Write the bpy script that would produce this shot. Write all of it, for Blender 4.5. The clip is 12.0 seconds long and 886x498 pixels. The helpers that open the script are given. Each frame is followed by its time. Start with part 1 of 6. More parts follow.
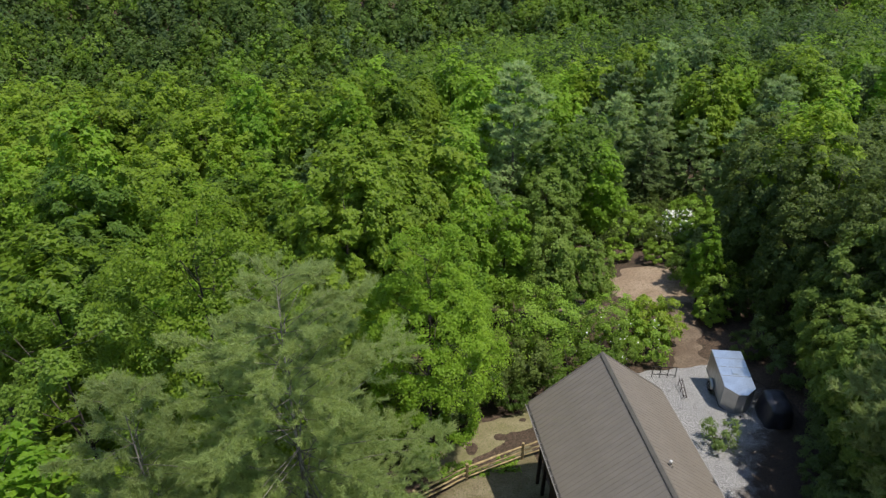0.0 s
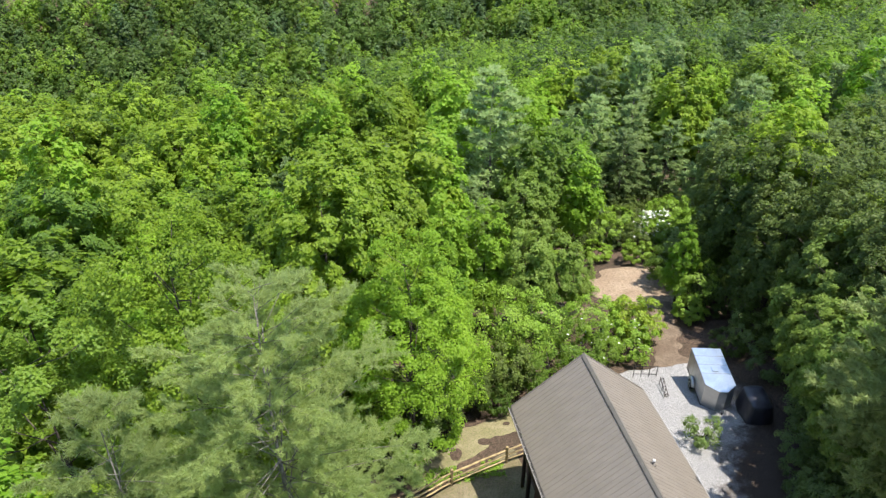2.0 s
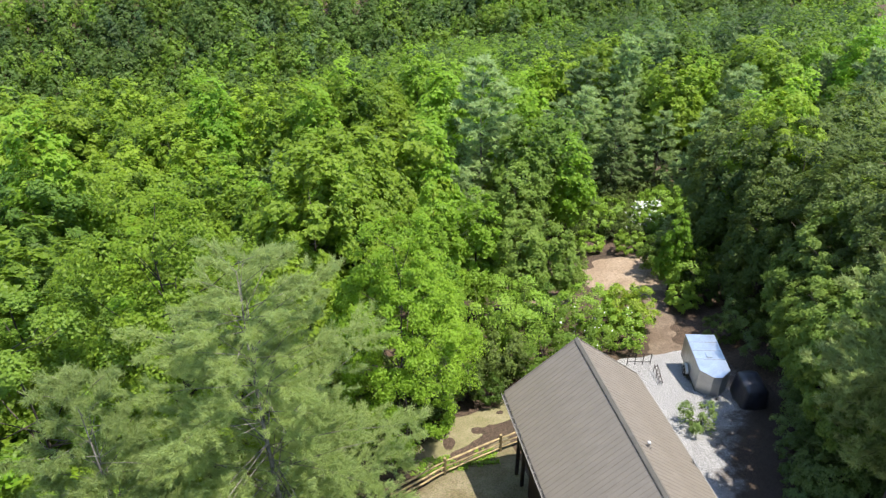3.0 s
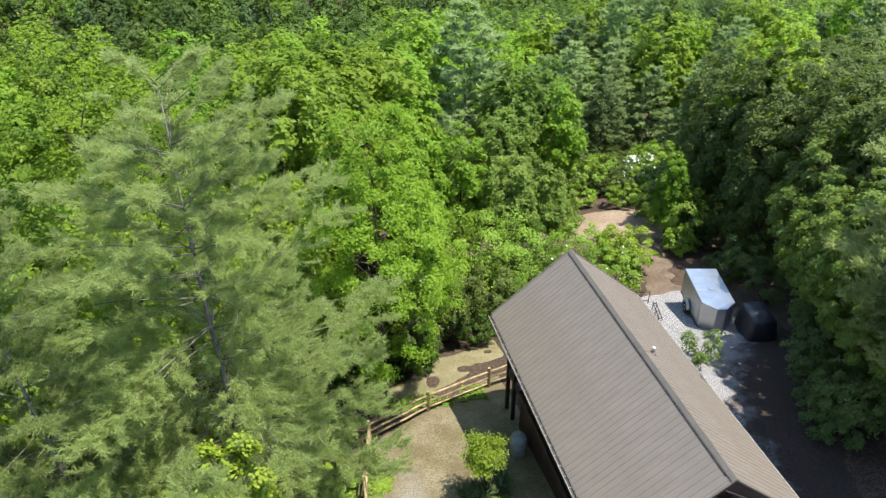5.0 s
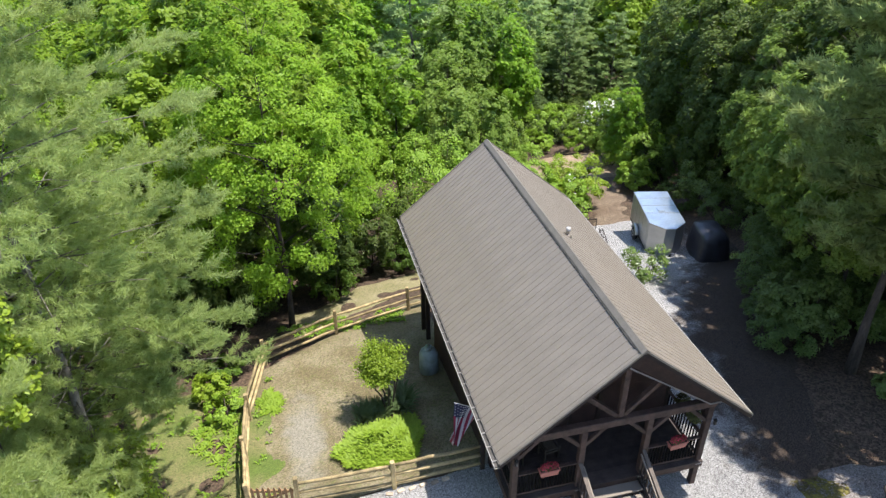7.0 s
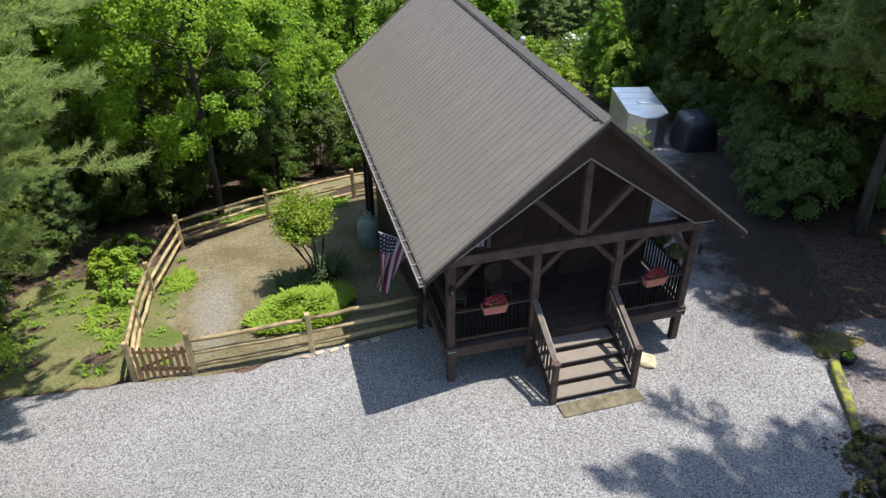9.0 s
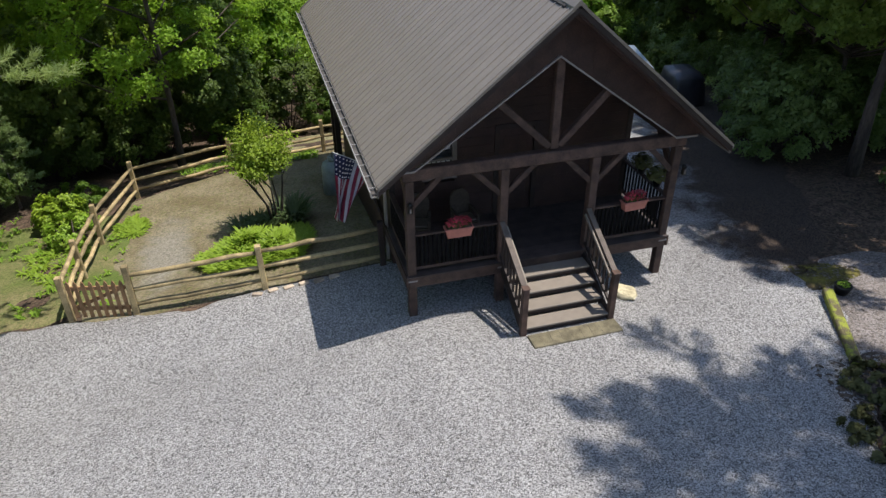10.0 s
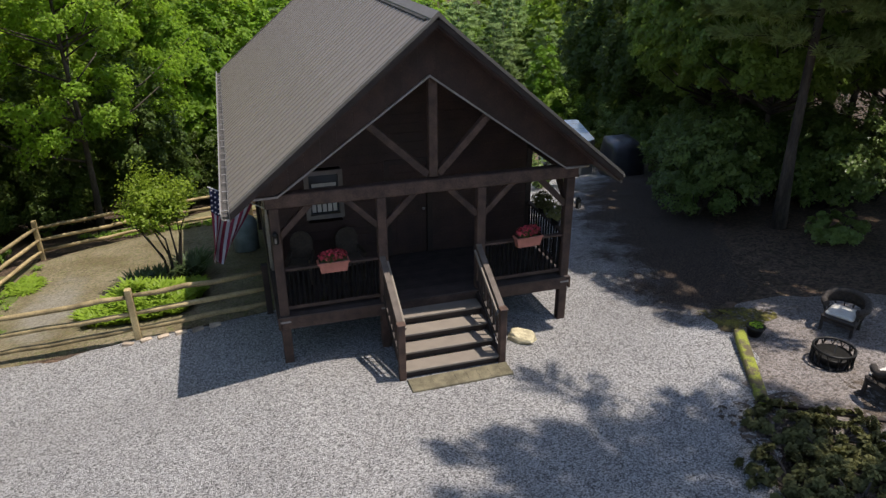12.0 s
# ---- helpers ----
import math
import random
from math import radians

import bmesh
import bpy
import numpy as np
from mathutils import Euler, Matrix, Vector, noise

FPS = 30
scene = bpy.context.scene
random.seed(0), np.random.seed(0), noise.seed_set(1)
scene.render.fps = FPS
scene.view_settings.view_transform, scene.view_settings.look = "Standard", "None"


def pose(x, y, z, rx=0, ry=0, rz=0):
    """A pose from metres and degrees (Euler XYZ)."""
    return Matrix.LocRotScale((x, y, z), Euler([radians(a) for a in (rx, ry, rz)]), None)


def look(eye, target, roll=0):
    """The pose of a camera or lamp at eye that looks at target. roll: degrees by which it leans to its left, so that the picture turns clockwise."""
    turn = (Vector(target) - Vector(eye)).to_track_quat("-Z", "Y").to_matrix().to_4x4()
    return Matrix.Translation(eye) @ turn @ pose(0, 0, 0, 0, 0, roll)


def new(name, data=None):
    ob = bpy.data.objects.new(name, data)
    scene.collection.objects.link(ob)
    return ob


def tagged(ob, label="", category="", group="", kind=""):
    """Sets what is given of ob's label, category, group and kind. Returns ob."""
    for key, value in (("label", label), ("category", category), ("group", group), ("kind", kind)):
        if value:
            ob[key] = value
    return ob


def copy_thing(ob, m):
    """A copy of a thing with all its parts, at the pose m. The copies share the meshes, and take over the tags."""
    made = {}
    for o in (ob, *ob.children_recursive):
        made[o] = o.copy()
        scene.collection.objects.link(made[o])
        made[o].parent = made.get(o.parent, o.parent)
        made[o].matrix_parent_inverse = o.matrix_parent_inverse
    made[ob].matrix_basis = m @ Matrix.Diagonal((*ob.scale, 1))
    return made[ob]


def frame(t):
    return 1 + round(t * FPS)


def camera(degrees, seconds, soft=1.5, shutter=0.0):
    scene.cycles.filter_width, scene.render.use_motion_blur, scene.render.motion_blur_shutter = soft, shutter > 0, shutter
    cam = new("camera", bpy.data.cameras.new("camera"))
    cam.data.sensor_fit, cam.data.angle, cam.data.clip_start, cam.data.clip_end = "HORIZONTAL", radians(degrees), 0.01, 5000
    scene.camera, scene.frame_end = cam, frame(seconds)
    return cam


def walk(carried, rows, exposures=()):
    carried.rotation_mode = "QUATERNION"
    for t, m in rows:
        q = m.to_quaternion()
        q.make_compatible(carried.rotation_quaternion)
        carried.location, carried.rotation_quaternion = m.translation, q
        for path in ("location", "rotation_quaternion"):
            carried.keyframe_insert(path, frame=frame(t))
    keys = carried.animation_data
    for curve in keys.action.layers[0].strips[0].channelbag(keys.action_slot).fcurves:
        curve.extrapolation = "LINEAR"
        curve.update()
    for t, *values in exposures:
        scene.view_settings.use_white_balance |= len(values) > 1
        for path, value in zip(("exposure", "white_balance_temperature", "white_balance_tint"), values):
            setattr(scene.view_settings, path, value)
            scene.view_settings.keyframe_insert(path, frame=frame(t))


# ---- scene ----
cam = camera(64.6, 12.0, soft=1.4)
PATH = [
    (0, (-8.752, -12.046, 27.984), (-8.488, -10.383, 26.905), 0.7),
    (0.5, (-8.749, -11.898, 27.868), (-8.469, -10.234, 26.795), 0.5),
    (1, (-8.748, -11.898, 27.891), (-8.455, -10.235, 26.819), 0.5),
    (1.5, (-8.747, -11.944, 27.968), (-8.442, -10.282, 26.898), 0.4),
    (2, (-8.671, -12.014, 27.936), (-8.351, -10.352, 26.871), 0.3),
    (2.5, (-8.538, -12.049, 27.709), (-8.208, -10.388, 26.645), 0.2),
    (3, (-8.551, -12.039, 27.05), (-8.211, -10.38, 25.986), 0.0),
    (5, (-8.046, -11.671, 21.874), (-7.676, -10.014, 20.816), -0.4),
    (5.5, (-7.459, -11.543, 20.438), (-7.079, -9.891, 19.377), -0.4),
    (6, (-6.687, -11.543, 19.151), (-6.298, -9.894, 18.088), -0.4),
    (6.5, (-5.679, -11.528, 17.91), (-5.285, -9.882, 16.846), -0.6),
    (7, (-4.681, -11.44, 16.614), (-4.278, -9.797, 15.547), -0.5),
    (9, (-3.092, -11.079, 10.845), (-2.663, -9.451, 9.765), -0.5),
    (9.5, (-2.805, -11.039, 9.89), (-2.362, -9.416, 8.808), -0.4),
    (10, (-2.431, -11.008, 8.853), (-1.982, -9.389, 7.767), -0.4),
    (10.5, (-1.896, -11.102, 8.506), (-1.436, -9.489, 7.416), -0.4),
    (11, (-1.301, -11.208, 8.24), (-0.83, -9.591, 7.162), -0.3),
    (11.5, (-0.72, -11.333, 7.682), (-0.238, -9.708, 6.621), -0.1),
    (11.6, (-0.573, -11.263, 7.479), (-0.081, -9.622, 6.447), 0.3),
    (11.7, (-0.516, -11.279, 7.388), (-0.017, -9.614, 6.398), 0.2),
    (11.8, (-0.457, -11.243, 7.34), (0.053, -9.541, 6.421), 0.0),
    (11.9, (-0.449, -11.258, 7.339), (0.068, -9.538, 6.459), 0.0),
    (12, (-0.404, -11.308, 7.318), (0.115, -9.568, 6.481), -0.2),
]

EXPOSURES = [(0, 0.40, 6560, 9), (0.2, 1.03, 6560, 9), (0.4, 1.33, 6560, 9), (5.0, 1.27, 6480, 9.5), (7.0, 1.34, 6430, 10), (9.0, 1.0, 6400, 11), (10.5, 0.59, 6480, 11), (11.5, 0.56, 6580, 11), (12, 0.53, 6700, 12.5)]
walk(cam, [(t, look(eye, target, roll)) for t, eye, target, roll in PATH], EXPOSURES)
SKY, SUN = 0.15, 4.2

# ---- light ----
SUN_DIR = Vector((1.12, -0.28, 3.32)).normalized()
world = bpy.data.worlds.new("sky")
scene.world = world
world.use_nodes = True
wn = world.node_tree
sky = wn.nodes.new("ShaderNodeTexSky")
sky.sky_type, sky.sun_disc = "NISHITA", False
sky.sun_elevation = math.asin(SUN_DIR.z)
sky.sun_rotation = math.atan2(SUN_DIR.x, SUN_DIR.y)
sky.altitude = 600
wn.links.new(sky.outputs[0], wn.nodes["Background"].inputs[0])
wn.nodes["Background"].inputs[1].default_value = SKY
sun = new("sun", bpy.data.lights.new("sun", "SUN"))
sun.data.energy, sun.data.angle, sun.data.color = SUN, radians(0.6), (1.0, 0.95, 0.87)
sun.matrix_world = look(SUN_DIR * 60, (0, 0, 0))

# ---- materials ----


def mat(name, colour, rough=0.7, metal=0.0, var=0.25, scale=8.0, fine=90.0, bump=0.25, bump_scale=None,
        island=0.0, objrand=0.0, second=None, spec=0.4, stretch=(1, 1, 1), contrast=(0.35, 0.65)):
    """Surface with broad stains, fine grain and relief."""
    m = bpy.data.materials.new(name)
    m.use_nodes = True
    t = m.node_tree
    bsdf = t.nodes["Principled BSDF"]
    bsdf.inputs["Roughness"].default_value = rough
    bsdf.inputs["Metallic"].default_value = metal
    bsdf.inputs["Specular IOR Level"].default_value = spec
    co = t.nodes.new("ShaderNodeTexCoord")
    mp = t.nodes.new("ShaderNodeMapping")
    mp.inputs["Scale"].default_value = stretch
    t.links.new(co.outputs["Object"], mp.inputs["Vector"])
    broad = t.nodes.new("ShaderNodeTexNoise")
    broad.inputs["Scale"].default_value, broad.inputs["Detail"].default_value = scale, 5
    grain = t.nodes.new("ShaderNodeTexNoise")
    grain.inputs["Scale"].default_value, grain.inputs["Detail"].default_value = fine, 3
    for n in (broad, grain):
        t.links.new(mp.outputs[0], n.inputs["Vector"])
    c = Vector(colour)
    ramp = t.nodes.new("ShaderNodeValToRGB")
    ramp.color_ramp.elements[0].position, ramp.color_ramp.elements[1].position = contrast
    d = Vector(second) if second else c * (1 + var)
    ramp.color_ramp.elements[0].color = (*(c if second else c * (1 - var)), 1)
    ramp.color_ramp.elements[1].color = (*d, 1)
    t.links.new(broad.outputs[0], ramp.inputs[0])
    mix = t.nodes.new("ShaderNodeMix")
    mix.data_type, mix.blend_type = "RGBA", "MULTIPLY"
    mix.inputs[0].default_value = 1.0
    g = t.nodes.new("ShaderNodeMapRange")
    g.inputs[1].default_value, g.inputs[2].default_value = 0.3, 0.7
    g.inputs[3].default_value, g.inputs[4].default_value = 1 - var * 0.8, 1 + var * 0.8
    t.links.new(grain.outputs[0], g.inputs[0])
    t.links.new(ramp.outputs[0], mix.inputs[6])
    t.links.new(g.outputs[0], mix.inputs[7])
    out = mix.outputs[2]
    for amount, node, socket in ((island, "ShaderNodeNewGeometry", "Random Per Island"), (objrand, "ShaderNodeObjectInfo", "Random")):
        if amount:
            r = t.nodes.new(node)
            mr = t.nodes.new("ShaderNodeMapRange")
            mr.inputs[3].default_value, mr.inputs[4].default_value = 1 - amount, 1 + amount
            t.links.new(r.outputs[socket], mr.inputs[0])
            m2 = t.nodes.new("ShaderNodeMix")
            m2.data_type, m2.blend_type = "RGBA", "MULTIPLY"
            m2.inputs[0].default_value = 1.0
            t.links.new(out, m2.inputs[6])
            t.links.new(mr.outputs[0], m2.inputs[7])
            out = m2.outputs[2]
    t.links.new(out, bsdf.inputs["Base Color"])
    if bump:
        b = t.nodes.new("ShaderNodeBump")
        b.inputs["Strength"].default_value = bump
        b.inputs["Distance"].default_value = bump_scale or 0.01
        t.links.new(grain.outputs[0], b.inputs["Height"])
        t.links.new(b.outputs[0], bsdf.inputs["Normal"])
    return m


def leaf_mat(name, colour, warm, rough=0.5, glow=0.42, objrand=0.16, hue=0.75, cell=0.0, tilt=0.5):
    """Thin leaves: reflect and let light through; each leaf and each tree differs."""
    m = bpy.data.materials.new(name)
    m.use_nodes = True
    t = m.node_tree
    bsdf = t.nodes["Principled BSDF"]
    bsdf.inputs["Roughness"].default_value = rough
    bsdf.inputs["Specular IOR Level"].default_value = 0.3
    geo = t.nodes.new("ShaderNodeNewGeometry")
    info = t.nodes.new("ShaderNodeObjectInfo")
    co = t.nodes.new("ShaderNodeNewGeometry")
    nz = t.nodes.new("ShaderNodeTexNoise")
    nz.inputs["Scale"].default_value, nz.inputs["Detail"].default_value = 0.14, 5
    t.links.new(co.outputs["Position"], nz.inputs["Vector"])
    ramp = t.nodes.new("ShaderNodeValToRGB")
    ramp.color_ramp.elements[0].color = (*colour, 1)
    ramp.color_ramp.elements[1].color = (*warm, 1)
    ramp.color_ramp.elements[0].position, ramp.color_ramp.elements[1].position = 0.15, 0.85
    s1 = t.nodes.new("ShaderNodeMath")
    s1.operation, s1.inputs[1].default_value = "MULTIPLY", 0.25
    t.links.new(geo.outputs["Random Per Island"], s1.inputs[0])
    s2 = t.nodes.new("ShaderNodeMath")
    s2.operation, s2.inputs[1].default_value = "MULTIPLY", hue
    t.links.new(nz.outputs[0], s2.inputs[0])
    s3 = t.nodes.new("ShaderNodeMath")
    s3.operation = "ADD"
    t.links.new(s1.outputs[0], s3.inputs[0])
    t.links.new(s2.outputs[0], s3.inputs[1])
    own = t.nodes.new("ShaderNodeMath")
    own.operation, own.inputs[1].default_value = "MULTIPLY", 7.31
    t.links.new(info.outputs["Random"], own.inputs[0])
    fr = t.nodes.new("ShaderNodeMath")
    fr.operation = "FRACT"
    t.links.new(own.outputs[0], fr.inputs[0])
    s4 = t.nodes.new("ShaderNodeMath")
    s4.operation, s4.inputs[1].default_value = "MULTIPLY_ADD", objrand * 2.2
    t.links.new(fr.outputs[0], s4.inputs[0])
    t.links.new(s3.outputs[0], s4.inputs[2])
    s5 = t.nodes.new("ShaderNodeMath")
    s5.operation, s5.inputs[1].default_value = "SUBTRACT", objrand * 1.1
    t.links.new(s4.outputs[0], s5.inputs[0])
    t.links.new(s5.outputs[0], ramp.inputs[0])
    mr = t.nodes.new("ShaderNodeMapRange")
    mr.inputs[3].default_value, mr.inputs[4].default_value = 1 - objrand, 1 + objrand
    t.links.new(info.outputs["Random"], mr.inputs[0])
    mx = t.nodes.new("ShaderNodeMix")
    mx.data_type, mx.blend_type = "RGBA", "MULTIPLY"
    mx.inputs[0].default_value = 1.0
    t.links.new(ramp.outputs[0], mx.inputs[6])
    at = t.nodes.new("ShaderNodeAttribute")
    at.attribute_name = "tint"
    ad = t.nodes.new("ShaderNodeMath")
    ad.operation = "ADD"
    t.links.new(mr.outputs[0], ad.inputs[0])
    t.links.new(at.outputs["Fac"], ad.inputs[1])
    t.links.new(ad.outputs[0], mx.inputs[7])
    t.links.new(mx.outputs[2], bsdf.inputs["Base Color"])
    tr = t.nodes.new("ShaderNodeBsdfTranslucent")
    if cell:
        # a spray of small leaves: each cell tilts its own way and has its own shade
        vo = t.nodes.new("ShaderNodeTexVoronoi")
        vo.inputs["Scale"].default_value = cell
        t.links.new(co.outputs["Position"], vo.inputs["Vector"])
        off = t.nodes.new("ShaderNodeVectorMath")
        off.operation, off.inputs[1].default_value = "SUBTRACT", (0.5, 0.5, 0.5)
        t.links.new(vo.outputs["Color"], off.inputs[0])
        sc = t.nodes.new("ShaderNodeVectorMath")
        sc.operation, sc.inputs[3].default_value = "SCALE", tilt * 2
        t.links.new(off.outputs[0], sc.inputs[0])
        sm = t.nodes.new("ShaderNodeVectorMath")
        sm.operation = "ADD"
        t.links.new(geo.outputs["Normal"], sm.inputs[0])
        t.links.new(sc.outputs[0], sm.inputs[1])
        nm = t.nodes.new("ShaderNodeVectorMath")
        nm.operation = "NORMALIZE"
        t.links.new(sm.outputs[0], nm.inputs[0])
        t.links.new(nm.outputs[0], bsdf.inputs["Normal"])
        t.links.new(nm.outputs[0], tr.inputs["Normal"])
    t.links.new(mx.outputs[2], tr.inputs[0])
    ms = t.nodes.new("ShaderNodeMixShader")
    ms.inputs[0].default_value = glow
    t.links.new(bsdf.outputs[0], ms.inputs[1])
    t.links.new(tr.outputs[0], ms.inputs[2])
    t.links.new(ms.outputs[0], t.nodes["Material Output"].inputs[0])
    return m


def ground_mat(name, a, b, c, cell=28.0, broad=0.35, depth=0.02, amount=0.6, speck=0.35, stain=None, scatter=0.0, edge=None):
    """Loose ground: pebbles or litter as cells, broken up by two wider noises."""
    m = bpy.data.materials.new(name)
    m.use_nodes = True
    t = m.node_tree
    bsdf = t.nodes["Principled BSDF"]
    bsdf.inputs["Roughness"].default_value = 0.9
    bsdf.inputs["Specular IOR Level"].default_value = 0.2
    geo = t.nodes.new("ShaderNodeNewGeometry")
    vo = t.nodes.new("ShaderNodeTexVoronoi")
    vo.inputs["Scale"].default_value = cell
    n1 = t.nodes.new("ShaderNodeTexNoise")
    n1.inputs["Scale"].default_value, n1.inputs["Detail"].default_value = broad, 6
    n2 = t.nodes.new("ShaderNodeTexNoise")
    n2.inputs["Scale"].default_value, n2.inputs["Detail"].default_value = cell * 0.3, 4
    for n in (vo, n1, n2):
        t.links.new(geo.outputs["Position"], n.inputs["Vector"])
    r1 = t.nodes.new("ShaderNodeValToRGB")
    e = r1.color_ramp.elements
    e[0].position, e[0].color, e[1].position, e[1].color = 0.36, (*a, 1), 0.64, (*b, 1)
    t.links.new(n1.outputs[0], r1.inputs[0])
    m1 = t.nodes.new("ShaderNodeMix")
    m1.data_type = "RGBA"
    m1.inputs[7].default_value = (*c, 1)
    k = t.nodes.new("ShaderNodeMapRange")
    k.inputs[1].default_value, k.inputs[2].default_value, k.inputs[4].default_value = 0.5, 0.68, 0.75
    t.links.new(n2.outputs[0], k.inputs[0])
    t.links.new(k.outputs[0], m1.inputs[0])
    t.links.new(r1.outputs[0], m1.inputs[6])
    if stain:
        # a worn patch with a soft, uneven edge
        cx, cy, rx, ry, tone = stain
        so = t.nodes.new("ShaderNodeVectorMath")
        so.operation, so.inputs[1].default_value = "SUBTRACT", (cx, cy, 0)
        t.links.new(geo.outputs["Position"], so.inputs[0])
        sm = t.nodes.new("ShaderNodeVectorMath")
        sm.operation, sm.inputs[1].default_value = "MULTIPLY", (1 / rx, 1 / ry, 0)
        t.links.new(so.outputs[0], sm.inputs[0])
        sl = t.nodes.new("ShaderNodeVectorMath")
        sl.operation = "LENGTH"
        t.links.new(sm.outputs[0], sl.inputs[0])
        nn = t.nodes.new("ShaderNodeTexNoise")
        nn.inputs["Scale"].default_value, nn.inputs["Detail"].default_value = 1.6, 6
        t.links.new(geo.outputs["Position"], nn.inputs["Vector"])
        sa = t.nodes.new("ShaderNodeMath")
        sa.operation, sa.inputs[2].default_value = "MULTIPLY_ADD", -0.6
        sa.inputs[1].default_value = 1.3
        t.links.new(nn.outputs[0], sa.inputs[0])
        sb = t.nodes.new("ShaderNodeMath")
        sb.operation = "ADD"
        t.links.new(sl.outputs["Value"], sb.inputs[0])
        t.links.new(sa.outputs[0], sb.inputs[1])
        sr = t.nodes.new("ShaderNodeMapRange")
        sr.interpolation_type = "SMOOTHSTEP"
        sr.inputs[1].default_value, sr.inputs[2].default_value, sr.inputs[3].default_value, sr.inputs[4].default_value = 0.4, 1.2, 0.85, 0.0
        t.links.new(sb.outputs[0], sr.inputs[0])
        m0 = t.nodes.new("ShaderNodeMix")
        m0.data_type = "RGBA"
        m0.inputs[7].default_value = (*tone, 1)
        t.links.new(sr.outputs[0], m0.inputs[0])
        t.links.new(m1.outputs[2], m0.inputs[6])
        m1 = m0
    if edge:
        # past a line, with a wide uneven border: part soil, part painted tree shade
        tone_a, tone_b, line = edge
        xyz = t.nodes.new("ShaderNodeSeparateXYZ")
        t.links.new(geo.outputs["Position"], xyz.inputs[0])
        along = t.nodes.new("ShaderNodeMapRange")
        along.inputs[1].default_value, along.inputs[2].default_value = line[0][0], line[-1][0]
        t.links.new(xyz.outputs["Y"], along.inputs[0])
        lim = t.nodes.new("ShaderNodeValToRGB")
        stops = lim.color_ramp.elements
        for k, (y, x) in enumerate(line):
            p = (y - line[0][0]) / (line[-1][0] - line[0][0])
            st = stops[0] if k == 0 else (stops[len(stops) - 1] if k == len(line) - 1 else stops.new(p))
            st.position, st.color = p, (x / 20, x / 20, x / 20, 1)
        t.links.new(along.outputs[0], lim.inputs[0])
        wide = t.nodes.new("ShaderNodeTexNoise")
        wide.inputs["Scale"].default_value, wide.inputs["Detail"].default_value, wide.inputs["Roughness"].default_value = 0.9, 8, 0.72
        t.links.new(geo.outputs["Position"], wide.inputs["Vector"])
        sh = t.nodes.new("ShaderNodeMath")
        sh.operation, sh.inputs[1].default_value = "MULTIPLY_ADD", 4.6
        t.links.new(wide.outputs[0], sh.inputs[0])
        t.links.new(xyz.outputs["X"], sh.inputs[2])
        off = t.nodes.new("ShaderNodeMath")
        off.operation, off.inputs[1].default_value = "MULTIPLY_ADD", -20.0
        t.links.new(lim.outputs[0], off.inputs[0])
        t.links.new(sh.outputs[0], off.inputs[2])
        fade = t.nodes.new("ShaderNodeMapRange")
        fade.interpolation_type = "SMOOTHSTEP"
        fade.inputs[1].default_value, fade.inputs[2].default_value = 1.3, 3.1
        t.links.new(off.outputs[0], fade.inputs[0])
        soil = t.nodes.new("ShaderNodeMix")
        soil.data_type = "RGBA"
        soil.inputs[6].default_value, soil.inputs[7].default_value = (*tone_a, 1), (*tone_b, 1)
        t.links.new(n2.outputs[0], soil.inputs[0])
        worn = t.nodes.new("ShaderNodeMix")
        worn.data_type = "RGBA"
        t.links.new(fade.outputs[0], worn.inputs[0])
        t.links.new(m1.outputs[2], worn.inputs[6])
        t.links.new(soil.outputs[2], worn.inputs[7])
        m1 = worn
    sep = t.nodes.new("ShaderNodeSeparateColor")
    t.links.new(vo.outputs["Color"], sep.inputs[0])
    mr = t.nodes.new("ShaderNodeMapRange")
    mr.inputs[3].default_value, mr.inputs[4].default_value = 1 - speck, 1 + speck
    t.links.new(sep.outputs[0], mr.inputs[0])
    m2 = t.nodes.new("ShaderNodeMix")
    m2.data_type, m2.blend_type = "RGBA", "MULTIPLY"
    m2.inputs[0].default_value = 1.0
    t.links.new(m1.outputs[2], m2.inputs[6])
    t.links.new(mr.outputs[0], m2.inputs[7])
    t.links.new(m2.outputs[2], bsdf.inputs["Base Color"])
    bp = t.nodes.new("ShaderNodeBump")
    bp.invert = True
    bp.inputs["Strength"].default_value, bp.inputs["Distance"].default_value = amount, depth
    t.links.new(vo.outputs["Distance"], bp.inputs["Height"])
    t.links.new(bp.outputs[0], bsdf.inputs["Normal"])
    if scatter:
        # loose bits with the ground beneath showing between them
        vs = t.nodes.new("ShaderNodeTexVoronoi")
        vs.inputs["Scale"].default_value = cell * 0.55
        t.links.new(geo.outputs["Position"], vs.inputs["Vector"])
        ss = t.nodes.new("ShaderNodeSeparateColor")
        t.links.new(vs.outputs["Color"], ss.inputs[0])
        nb = t.nodes.new("ShaderNodeTexNoise")
        nb.inputs["Scale"].default_value, nb.inputs["Detail"].default_value = 1.1, 5
        t.links.new(geo.outputs["Position"], nb.inputs["Vector"])
        mm_ = t.nodes.new("ShaderNodeMath")
        mm_.operation, mm_.inputs[1].default_value, mm_.inputs[2].default_value = "MULTIPLY_ADD", 2.2, scatter - 1.1
        t.links.new(nb.outputs[0], mm_.inputs[0])
        lt = t.nodes.new("ShaderNodeMath")
        lt.operation = "LESS_THAN"
        t.links.new(ss.outputs[0], lt.inputs[0])
        t.links.new(mm_.outputs[0], lt.inputs[1])
        t.links.new(lt.outputs[0], bsdf.inputs["Alpha"])
    return m


